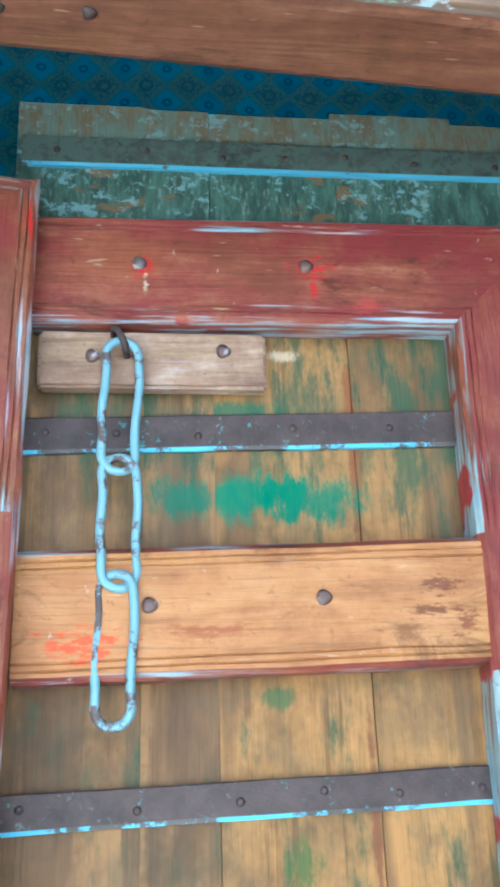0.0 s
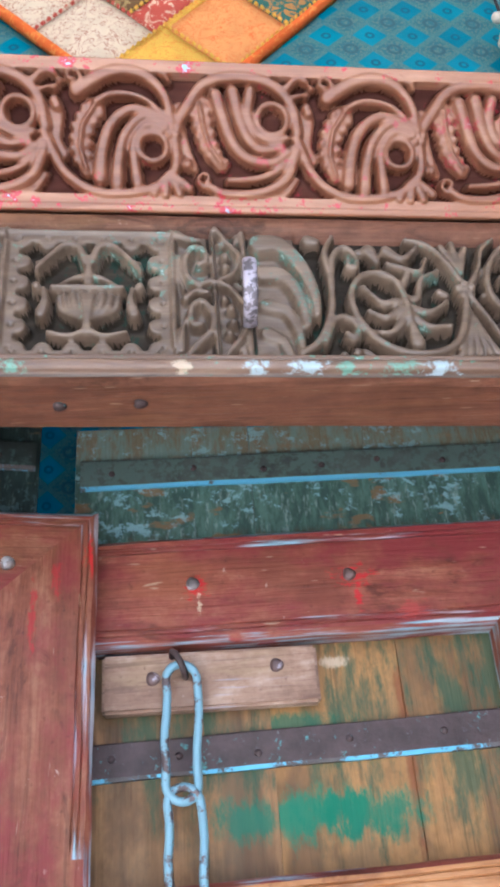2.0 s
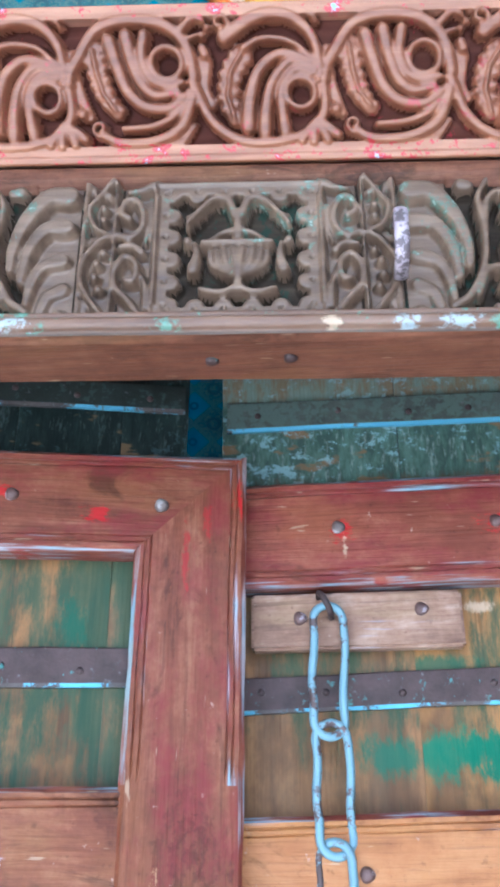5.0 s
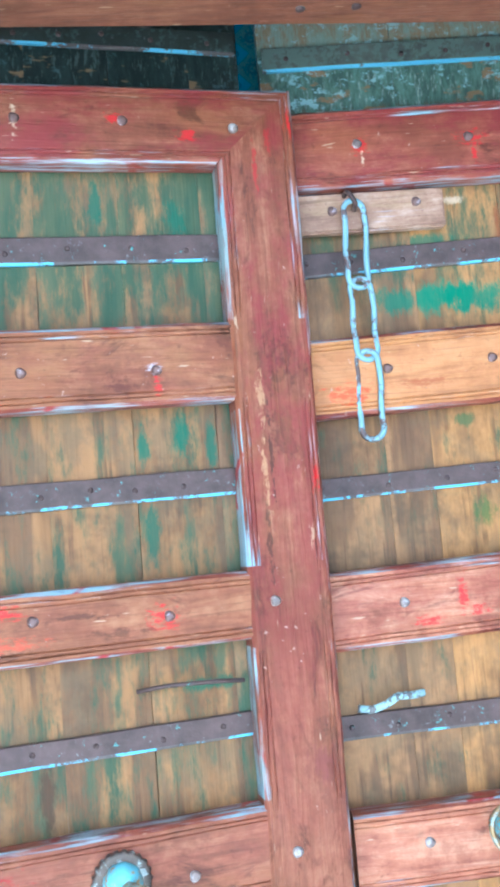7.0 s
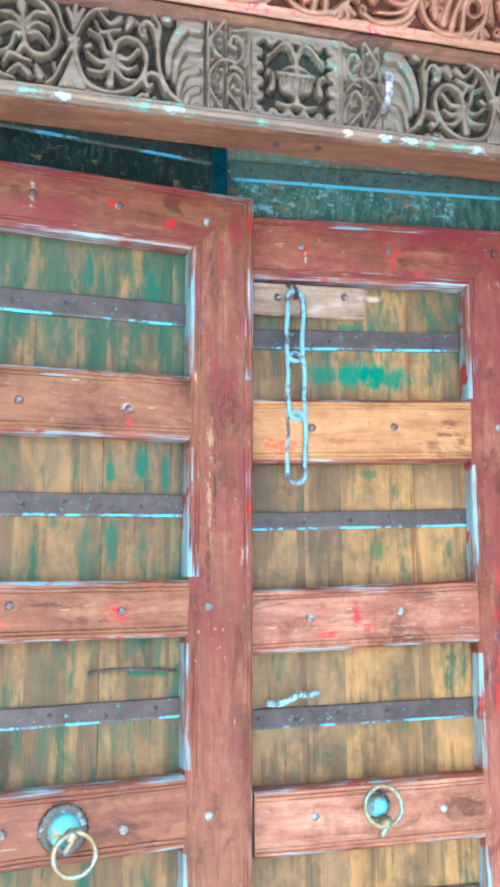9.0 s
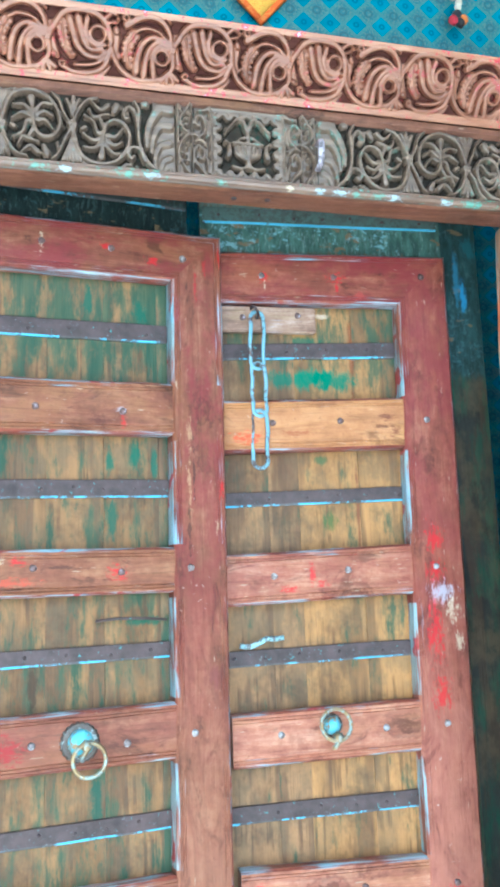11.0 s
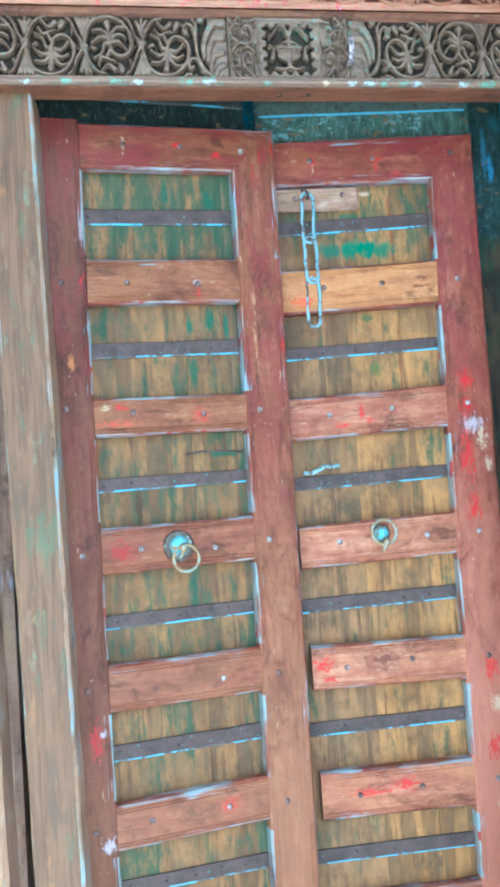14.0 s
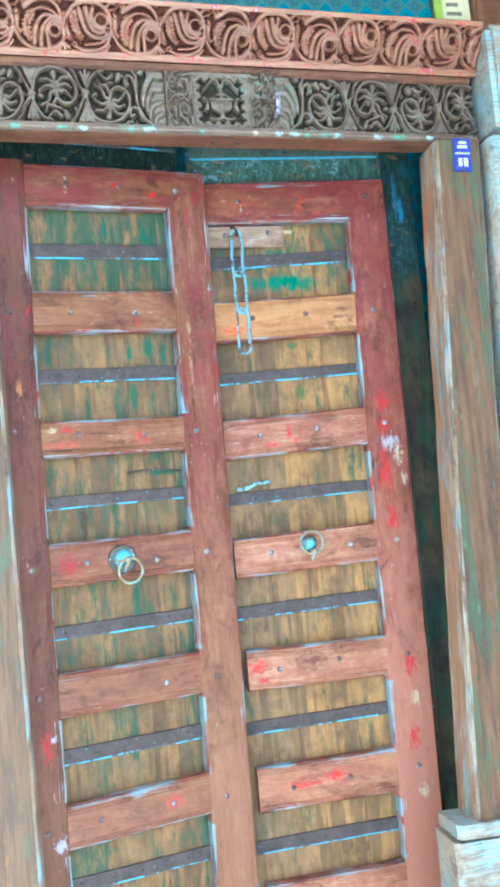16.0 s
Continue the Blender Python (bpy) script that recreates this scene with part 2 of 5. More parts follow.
def plain_mat(name, col, var=0.25, scale=12.0, rough=0.7, depth=0.001):
    n = Nodes(name)
    big = n.noise(n.shifted((scale,) * 3), 1, 6, 0.6)
    fine = n.noise(n.shifted((scale * 14,) * 3), 1, 4, 0.6)
    c = n.ramp(big, (0.3, tuple(a * (1 - var) for a in col)), (0.7, tuple(min(1, a * (1 + var)) for a in col)))
    c = n.mix(n.math("MULTIPLY", n.step(fine, 0.5, 0.75), 0.35), c, tuple(0.6 * a for a in col))
    return n.done(c, rough, n.math("ADD", big, n.math("MULTIPLY", fine, 0.3)), depth)


def carved_mat(name, dark, mid, light, paint, spots=(), waxed=True):
    """Hand-carved timber: grain along x, dust, and specks of old paint."""
    n = Nodes(name)
    streak = n.noise(n.scaled((7, 60, 90)), 1, 6, 0.62, 0.5)
    big = n.noise(n.scaled((9, 9, 9)), 1, 4, 0.6)
    fine = n.noise(n.scaled((300, 300, 300)), 1, 3, 0.6)
    c = n.ramp(n.math("ADD", n.math("MULTIPLY", streak, 0.6), n.math("MULTIPLY", big, 0.4)), (0.33, dark), (0.5, mid), (0.68, light))
    fl = n.math("ADD", n.noise(n.scaled((70, 70, 70)), 1, 5, 0.75), n.math("MULTIPLY", n.math("SUBTRACT", big, 0.5), 0.5))
    for col, lo in paint:
        c = n.mix(n.step(fl, lo, lo + 0.05), c, col)
    ragged = n.math("MULTIPLY", n.math("SUBTRACT", n.noise(n.obj, 130, 6, 0.75), 0.44), 4.5)
    c = n.spots(c, ragged, spots)
    return n.done(c, n.ramp(big, (0.3, 0.26 if waxed else 0.75), (0.7, 0.42 if waxed else 0.9)), n.math("ADD", streak, n.math("MULTIPLY", fine, 0.3)), 0.0010, spec=0.75 if waxed else 0.12)



def patchy_paint(name, base, paints):
    """Old timber with long flaking patches of several paints."""
    n = Nodes(name)
    streak = n.noise(n.scaled((90, 90, 5)), 1, 6, 0.65)
    flake = n.noise(n.scaled((60, 60, 30)), 1, 6, 0.75)
    c = n.ramp(streak, (0.3, tuple(0.5 * a for a in base)), (0.65, tuple(min(1, 1.35 * a) for a in base)))
    for i, (col, amount) in enumerate(paints):
        where = n.noise(n.vec("ADD", n.scaled((30, 30, 5)), (i * 7.3, 1.7 * i, i * 3.1)), 1, 4, 0.6)
        where = n.math("ADD", n.math("MULTIPLY", where, 0.7), n.math("MULTIPLY", flake, 0.3))
        c = n.mix(n.math("MULTIPLY", n.step(where, 0.645 - 0.4 * amount, 0.735 - 0.4 * amount), 0.75), c, col)
    return n.done(c, 0.5, n.math("ADD", streak, flake), 0.0014)


REDWOOD = ((0.13, 0.034, 0.022), (0.27, 0.080, 0.050), (0.40, 0.165, 0.100))
# Stain of the lower rails: faded, and lifted to imitate glare low down
FADED_LIT = ((0.22, 0.078, 0.046), (0.42, 0.172, 0.102), (0.59, 0.34, 0.22))
HONEY = ((0.33, 0.135, 0.055), (0.48, 0.225, 0.088), (0.58, 0.31, 0.14))
BROWNRED = ((0.112, 0.036, 0.021), (0.225, 0.078, 0.045), (0.35, 0.162, 0.094))

R_SPOTS = [(0.052, 2.147, 0.016, 0.014, RED), (0.053, 2.130, 0.003, 0.014, CREAM), (0.187, 2.148, 0.022, 0.012, RED), (0.190, 2.128, 0.005, 0.018, RED),
           (0.118, 1.605, 0.008, 0.030, RED), (0.135, 1.586, 0.016, 0.008, RED), (0.078, 1.580, 0.022, 0.008, RED), (0.232, 2.115, 0.020, 0.012, (0.4, 0.06, 0.05))]
R_STILE_SPOTS = [(0.345, 1.66, 0.022, 0.035, RED), (0.342, 1.60, 0.020, 0.030, RED), (0.350, 1.565, 0.032, 0.026, PALE), (0.372, 1.535, 0.020, 0.028, CREAM),
                 (0.336, 1.50, 0.020, 0.075, RED), (0.340, 1.39, 0.022, 0.040, RED), (0.345, 1.06, 0.022, 0.04, RED),
                 (0.352, 0.985, 0.016, 0.02, CREAM), (0.34, 0.90, 0.02, 0.03, RED), (0.35, 0.78, 0.015, 0.02, CREAM), (0.38, 1.48, 0.012, 0.02, CREAM)]
HONEY_SPOTS = [(0.015, 1.846, 0.040, 0.016, ORANGE_RED), (0.270, 1.885, 0.022, 0.010, (0.16, 0.05, 0.025)), (0.262, 1.868, 0.026, 0.006, (0.14, 0.045, 0.02)),
               (0.285, 1.858, 0.014, 0.014, (0.2, 0.06, 0.03)), (0.10, 1.855, 0.05, 0.006, (0.33, 0.10, 0.04))]
R_LOW_SPOTS = [(0.0, 1.09, 0.03, 0.022, RED), (0.01, 1.06, 0.02, 0.01, RED), (0.08, 0.83, 0.06, 0.012, RED), (0.15, 0.84, 0.04, 0.02, RED), (0.275, 1.345, 0.026, 0.016, (0.12, 0.04, 0.02))]
L_SPOTS = [(-0.208, 2.168, 0.014, 0.010, RED), (-0.125, 2.150, 0.016, 0.010, RED), (-0.315, 2.165, 0.005, 0.024, CREAM), (-0.179, 1.866, 0.007, 0.016, RED), (-0.182, 1.882, 0.012, 0.008, PALE),
           (-0.190, 1.612, 0.022, 0.018, RED), (-0.35, 1.632, 0.022, 0.010, RED), (-0.36, 1.600, 0.06, 0.010, (0.48, 0.075, 0.035)), (-0.378, 1.634, 0.014, 0.009, CREAM), (-0.28, 1.622, 0.05, 0.006, (0.10, 0.035, 0.02)), (-0.24, 1.602, 0.05, 0.006, (0.11, 0.04, 0.02)), (-0.36, 1.35, 0.03, 0.03, (0.33, 0.012, 0.02)),
           (-0.18, 0.85, 0.03, 0.02, (0.5, 0.06, 0.04))]
L_STILE_SPOTS = [(-0.008, 1.745, 0.007, 0.020, RED), (-0.018, 1.69, 0.005, 0.02, (0.46, 0.30, 0.20)), (-0.064, 1.845, 0.006, 0.034, (0.44, 0.26, 0.14)), (-0.066, 1.75, 0.005, 0.06, (0.44, 0.26, 0.14)), (-0.058, 1.79, 0.003, 0.07, (0.06, 0.022, 0.014)), (-0.068, 1.69, 0.004, 0.06, (0.07, 0.025, 0.015)),
                 (-0.048, 2.11, 0.004, 0.035, (0.36, 0.03, 0.03)), (-0.03, 2.15, 0.005, 0.02, (0.36, 0.03, 0.03)), (-0.002, 2.165, 0.006, 0.030, RED), (-0.03, 1.44, 0.02, 0.03, (0.2, 0.06, 0.05)),
                 (-0.44, 1.72, 0.012, 0.02, (0.5, 0.2, 0.07)), (-0.43, 1.00, 0.015, 0.05, (0.42, 0.03, 0.04)), (-0.418, 0.81, 0.02, 0.02, PALE), (-0.418, 1.015, 0.008, 0.008, PALE), (-0.412, 1.885, 0.012, 0.015, RED)]

MINT, CHALK = (0.15, 0.38, 0.30), (0.46, 0.62, 0.70)
BEAD_SPOTS = [(x, 2.204 - 0.012 * x, w, 0.0065, c) for x, w, c in ((-0.061, 0.010, MINT), (0.049, 0.007, CREAM), (0.099, 0.010, CHALK), (0.134, 0.014, CHALK), (0.163, 0.010, MINT), (0.200, 0.014, MINT), (0.225, 0.014, CHALK),
                                                                 (-0.17, 0.014, CHALK), (-0.205, 0.010, MINT), (-0.30, 0.013, CHALK), (-0.34, 0.02, MINT), (0.32, 0.012, CHALK), (0.36, 0.018, MINT), (0.44, 0.014, CHALK), (-0.43, 0.014, MINT), (-0.50, 0.010, CHALK))]

WOODS = {
    "r_rail": ("x", REDWOOD, dict(spots=R_SPOTS, crimson=0.95)),
    "r_low": ("x", FADED_LIT, dict(spots=R_LOW_SPOTS + R_SPOTS[4:7], chips=0.02, crimson=0.6)),
    "r_honey": ("x", HONEY, dict(spots=HONEY_SPOTS)),
    "r_stile": ("z", REDWOOD, dict(spots=R_STILE_SPOTS, fade_lit=0.9, crimson=0.8, bare=(0.62, 0.28, 0.20))),
    "l_rail": ("x", BROWNRED, dict(spots=L_SPOTS, fade_lit=0.25, crimson=0.85)),
    "l_brown": ("x", ((0.13, 0.047, 0.024), (0.265, 0.108, 0.054), (0.40, 0.20, 0.105)), dict(spots=L_SPOTS, crimson=0.2)),
    "l_stile": ("z", BROWNRED, dict(spots=L_STILE_SPOTS, chips=0.01, chip_paint=(0.42, 0.03, 0.03), fade_lit=0.45, crimson=0.85)),
    "l_stile_dark": ("z", ((0.066, 0.022, 0.014), (0.140, 0.047, 0.029), (0.22, 0.090, 0.056)), dict(spots=L_STILE_SPOTS, chips=0.02, fade_lit=0.15, crimson=0.6)),
}

MAT = {
    "side_x": stained_wood("side_x", "x", *REDWOOD, edge=0.21, edge_paint=(0.40, 0.54, 0.64), crimson=0.5),
    "side_z": stained_wood("side_z", "z", *REDWOOD, edge=0.30, edge_paint=(0.36, 0.52, 0.58)),
    "side_outer": stained_wood("side_outer", "z", *REDWOOD, edge=0.18, edge_paint=(0.55, 0.58, 0.66), crimson=0.6),
    "block": stained_wood("block", "x", (0.17, 0.095, 0.065), (0.37, 0.235, 0.165), (0.58, 0.45, 0.36), edge=0.03, red=False),
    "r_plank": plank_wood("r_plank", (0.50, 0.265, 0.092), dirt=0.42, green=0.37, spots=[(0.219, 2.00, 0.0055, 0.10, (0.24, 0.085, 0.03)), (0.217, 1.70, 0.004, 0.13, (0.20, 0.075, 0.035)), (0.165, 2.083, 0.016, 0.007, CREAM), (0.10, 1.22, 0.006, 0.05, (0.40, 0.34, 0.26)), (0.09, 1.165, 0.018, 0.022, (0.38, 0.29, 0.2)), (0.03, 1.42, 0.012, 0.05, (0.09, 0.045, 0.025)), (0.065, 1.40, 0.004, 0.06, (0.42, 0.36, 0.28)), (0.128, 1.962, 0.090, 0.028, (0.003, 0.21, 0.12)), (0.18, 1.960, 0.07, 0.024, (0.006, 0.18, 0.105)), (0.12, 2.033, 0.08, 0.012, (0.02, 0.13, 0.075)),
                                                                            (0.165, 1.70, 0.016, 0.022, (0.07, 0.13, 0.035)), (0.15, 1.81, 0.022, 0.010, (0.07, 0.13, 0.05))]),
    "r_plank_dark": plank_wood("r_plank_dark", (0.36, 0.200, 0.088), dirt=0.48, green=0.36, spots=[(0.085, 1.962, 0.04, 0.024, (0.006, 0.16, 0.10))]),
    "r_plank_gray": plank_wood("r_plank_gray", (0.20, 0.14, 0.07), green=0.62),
    # Left plank tops: dark green, taken near black for shade under the lintel
    "l_plank": plank_wood("l_plank", (0.31, 0.168, 0.068), green=0.51, spots=[(-0.15, 1.81, 0.013, 0.034, (0.008, 0.12, 0.075)), (-0.195, 1.80, 0.010, 0.028, (0.008, 0.12, 0.075)), (-0.118, 1.80, 0.009, 0.034, (0.010, 0.11, 0.07)), (-0.23, 2.078, 0.011, 0.034, (0.010, 0.11, 0.07)), (-0.14, 2.06, 0.016, 0.036, (0.010, 0.11, 0.07)), (-0.14, 1.535, 0.045, 0.010, (0.010, 0.11, 0.07)), (-0.19, 1.70, 0.012, 0.05, (0.012, 0.10, 0.065)), (-0.32, 1.44, 0.012, 0.05, (0.06, 0.035, 0.02)), (-0.22, 1.25, 0.014, 0.06, (0.012, 0.09, 0.06))], top_paint_shade=(0.014, 0.026, 0.025)),
    "l_plank_dark": plank_wood("l_plank_dark", (0.28, 0.17, 0.08), green=0.62, top_paint_shade=(0.014, 0.026, 0.025)),
    "teal_board": plank_wood("teal_board", (0.040, 0.045, 0.040), green=0.50, top=1.97, top_paint_shade=(0.028, 0.062, 0.062), spots=[(0.470, 2.23, 0.02, 0.03, (0.04, 0.14, 0.17)), (0.452, 2.13, 0.010, 0.045, (0.10, 0.36, 0.70)), (0.44, 2.17, 0.008, 0.07, (0.07, 0.22, 0.35))]),
    "iron": iron_mat("iron", amount=0.12),
    "iron_green": iron_mat("iron_green", (0.09, 0.115, 0.105), (0.12, 0.18, 0.16), 0.5),
    # Left top strap: iron darkened, with the lintel's shade in its colour
    "iron_shade": iron_mat("iron_shade", (0.030, 0.042, 0.040), (0.06, 0.10, 0.09), 0.3),
    "iron_edge_top": iron_mat("iron_edge_top", (0.10, 0.09, 0.09), BLUE, 0.66, size=20),
    "iron_edge": iron_mat("iron_edge", (0.10, 0.09, 0.09), BLUE, 0.44, size=20),
    "nail": iron_mat("nail", (0.16, 0.105, 0.10), (0.42, 0.38, 0.44), 0.26, 0.45, 0.3),
    "nail_pale": iron_mat("nail_pale", (0.22, 0.19, 0.19), (0.44, 0.45, 0.48), 0.42, 0.45, 0.2),
    "chain": iron_mat("chain", (0.14, 0.10, 0.10), (0.24, 0.43, 0.54), 0.60, 0.45, 0.1, 40),
    "boss_rim": iron_mat("boss_rim", (0.10, 0.085, 0.075), (0.34, 0.42, 0.44), 0.35, 0.45, 0.3),
    "boss": iron_mat("boss", (0.34, 0.22, 0.10), (0.20, 0.55, 0.68), 0.62, 0.4, 0.2),
    "brass": iron_mat("brass", (0.34, 0.25, 0.13), (0.34, 0.42, 0.40), 0.42, 0.4, 0.5),
    "hook": iron_mat("hook", (0.12, 0.12, 0.13), (0.36, 0.58, 0.66), 0.5, 0.5, 0.1),
    "lilac_iron": iron_mat("lilac_iron", (0.16, 0.14, 0.16), (0.52, 0.48, 0.58), 0.55, 0.45, 0.1),
    "lintel": carved_mat("lintel", (0.072, 0.047, 0.032), (0.150, 0.104, 0.072), (0.27, 0.20, 0.145), [((0.12, 0.19, 0.15), 0.62), ((0.36, 0.50, 0.45), 0.70)]),
    # Floor of the lintel carving: the shade of its recesses is in the colour
    "lintel_recess_shade": carved_mat("lintel_recess_shade", (0.022, 0.018, 0.014), (0.045, 0.036, 0.028), (0.085, 0.068, 0.05), [((0.028, 0.055, 0.042), 0.60)], waxed=False),
    # Maroon paint left in the beam's recesses, darkened to add crevice shade
    "beam_paint_shade": carved_mat("beam_paint_shade", (0.050, 0.018, 0.014), (0.095, 0.035, 0.027), (0.16, 0.07, 0.05), [((0.30, 0.035, 0.05), 0.64)], waxed=False),
    "lintel_bead": carved_mat("lintel_bead", (0.09, 0.052, 0.035), (0.185, 0.110, 0.072), (0.30, 0.20, 0.14), [((0.12, 0.30, 0.22), 0.60), ((0.50, 0.68, 0.76), 0.68)], BEAD_SPOTS),
    "soffit": stained_wood("soffit", "x", (0.11, 0.048, 0.030), (0.21, 0.092, 0.056), (0.31, 0.155, 0.095)),
    "beam": carved_mat("beam", (0.13, 0.048, 0.027), (0.255, 0.102, 0.056), (0.39, 0.195, 0.115), [((0.36, 0.06, 0.060), 0.60), ((0.55, 0.50, 0.52), 0.72)]),
    "beam_lip": carved_mat("beam_lip", (0.22, 0.090, 0.050), (0.37, 0.17, 0.095), (0.52, 0.29, 0.18), [((0.50, 0.03, 0.05), 0.57), ((0.34, 0.58, 0.76), 0.66)]),
    "post_l": patchy_paint("post_l", (0.15, 0.085, 0.048), [((0.21, 0.135, 0.080), 0.26), ((0.10, 0.065, 0.045), 0.32), ((0.085, 0.125, 0.075), 0.30), ((0.36, 0.17, 0.06), 0.20), ((0.15, 0.25, 0.18), 0.10)]),
    "post_r": patchy_paint("post_r", (0.18, 0.092, 0.043), [((0.27, 0.18, 0.11), 0.20), ((0.075, 0.050, 0.035), 0.42), ((0.09, 0.13, 0.07), 0.40), ((0.20, 0.08, 0.045), 0.22), ((0.22, 0.30, 0.20), 0.10)]),
    "post_edge": stained_wood("post_edge", "z", (0.20, 0.13, 0.09), (0.34, 0.22, 0.15), (0.48, 0.36, 0.27), edge=0.20, edge_paint=(0.38, 0.46, 0.44), red=False),
    "post_side": patchy_paint("post_side", (0.34, 0.21, 0.13), [((0.52, 0.45, 0.38), 0.38), ((0.12, 0.16, 0.26), 0.25), ((0.20, 0.44, 0.50), 0.28), ((0.55, 0.17, 0.06), 0.22), ((0.28, 0.52, 0.66), 0.20)]),
    "post_arris": stained_wood("post_arris", "z", (0.14, 0.09, 0.06), (0.30, 0.20, 0.14), (0.55, 0.46, 0.38), edge=0.20, edge_paint=(0.52, 0.48, 0.44), red=False),
    "jamb": stained_wood("jamb", "z", (0.17, 0.10, 0.075), (0.33, 0.21, 0.15), (0.45, 0.33, 0.26), edge=0.08, red=False),
    "base": stained_wood("base", "x", (0.25, 0.19, 0.14), (0.44, 0.36, 0.29), (0.58, 0.52, 0.46), edge=0.22, edge_paint=(0.42, 0.60, 0.64), red=False),
    "plaster": plain_mat("plaster", (0.55, 0.50, 0.42), 0.12, 3.0, 0.9),
    # Darker copy of the plaster, with shade put into the colour
    "plaster_shade": plain_mat("plaster_shade", (0.20, 0.18, 0.15), 0.2, 3.0, 0.9),
    "stone": plain_mat("stone", (0.52, 0.49, 0.44), 0.15, 2.0, 0.85, 0.004),
}
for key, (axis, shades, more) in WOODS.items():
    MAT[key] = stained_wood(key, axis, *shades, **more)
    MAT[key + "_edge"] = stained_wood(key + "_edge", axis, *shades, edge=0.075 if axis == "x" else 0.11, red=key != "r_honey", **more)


# ---- mesh helpers ----
def mesh_from(name, verts, faces, mats, index=None, smooth=False):
    me = bpy.data.meshes.new(name)
    me.from_pydata(verts, [], faces)
    for m in mats:
        me.materials.append(MAT[m])
    if index is not None:
        me.polygons.foreach_set("material_index", index)
    if smooth:
        me.polygons.foreach_set("use_smooth", [True] * len(me.polygons))
    me.update()
    return me


def put(name, me, parent=None, label="", at=(0, 0, 0), turn=(0, 0, 0)):
    ob = new(name, me)
    ob.matrix_basis = pose(*at, *turn)
    if parent:
        ob.parent = parent
    if label:
        ob["label"] = label
    return ob


def thing(name, label, category, m=None, kind="", group=""):
    ob = new(name)
    ob.empty_display_size = 0.05
    if m:
        ob.matrix_basis = m
    return tagged(ob, label, category, group, kind)


def prism(name, section, mats, axis, a, b, marks=None, steps=10, wear=0.0006, shear=0.0, seed=0, ref=0.0, drift=0.0, cut=None, stops=(), face=0.0):
    """A bar whose cross-section is a list of (across, depth) points, run along x or z from a to b.
    marks: a material number for each side of the section; wear: how uneven it is; shear: drift of the bar across, per metre;
    cut: (at, from, slope) of a mitred far end; stops: stretches where the cut lines run out, face: the depth of the plain face there."""
    rng = random.Random(seed * 7 + len(section))
    k = len(section)
    verts, faces, index = [], [], []
    for i in range(steps + 1):
        s = a + (b - a) * i / steps
        plain = any(lo < s < hi for lo, hi in stops)
        for c, y in section:
            if plain and face < y < face + 0.0026:
                y = face
            if cut:
                s = min(a + (b - a) * i / steps if i < steps else 99, cut[0] + (c - cut[1]) * cut[2])
            j = noise.noise(Vector((c * 90 + seed * 3.1, y * 90, s * 16))) * wear * 2 + rng.uniform(-wear, wear) * 0.5
            cc, yy = c + j, y + j * 0.5
            if axis == "x":
                verts.append((s, yy + drift * (s - ref), cc + shear * (s - ref)))
            else:
                verts.append((cc + shear * (s - ref), yy, s))
    for i in range(steps):
        for q in range(k):
            r = (q + 1) % k
            f = (i * k + q, i * k + r, (i + 1) * k + r, (i + 1) * k + q)
            faces.append(f if axis == "z" else f[::-1])
            m = marks[q] if marks else 0
            index.append(0 if m in (1, 2) and any(lo < a + (b - a) * (i + 0.5) / steps < hi for lo, hi in stops) else m)
    cap = tuple(range(k))
    faces += [cap[::-1] if axis == "z" else cap, tuple(steps * k + q for q in (cap if axis == "z" else cap[::-1]))]
    index += [marks[k // 2] if marks else 0] * 2
    return mesh_from(name, verts, faces, mats, index)


def framed(c0, c1, thick, bead0=True, bead1=True):
    """Cross-section of a rail or stile: worn arrises and two cut lines along each beaded edge.
    Slots: 0 the face, 1 the painted edges, 2 the sides."""
    sec, mk = [(c0, thick), (c0, 0.005)], [2, 2]

    def edge(c, sign, bead):
        pts = [(c + sign * 0.0012, 0.0034, 2), (c + sign * 0.0042, 0.0, 1)]
        if bead:
            pts += [(c + sign * 0.0075, 0.0, 1), (c + sign * 0.0086, 0.0017, 1), (c + sign * 0.0097, 0.0, 1), (c + sign * 0.0125, 0.0, 1), (c + sign * 0.0136, 0.0015, 1), (c + sign * 0.0148, 0.0, 0)]
        return pts
    for c, y, m in edge(c0, 1, bead0):
        sec.append((c, y)), mk.append(m)
    mk[-1] = 0
    for c, y, m in reversed(edge(c1, -1, bead1)):
        sec.append((c, y)), mk.append(1)
    mk[-1] = mk[-2] = 2
    sec += [(c1, 0.005), (c1, thick)]
    mk += [2, 2]
    return sec, mk


def box_section(c0, c1, y0, y1, bev=0.002):
    return [(c0, y1), (c0, y0 + bev), (c0 + bev, y0), (c1 - bev, y0), (c1, y0 + bev), (c1, y1)]


def block(name, x0, x1, y0, y1, z0, z1, mats, bev=0.003):
    bm = bmesh.new()
    bmesh.ops.create_cube(bm, size=1)
    for v in bm.verts:
        v.co = ((x0 + x1) / 2 + v.co.x * (x1 - x0), (y0 + y1) / 2 + v.co.y * (y1 - y0), (z0 + z1) / 2 + v.co.z * (z1 - z0))
    if bev:
        bmesh.ops.bevel(bm, geom=bm.edges[:], offset=bev, segments=2, affect='EDGES')
    me = bpy.data.meshes.new(name)
    bm.to_mesh(me)
    bm.free()
    for m in mats:
        me.materials.append(MAT[m])
    return me


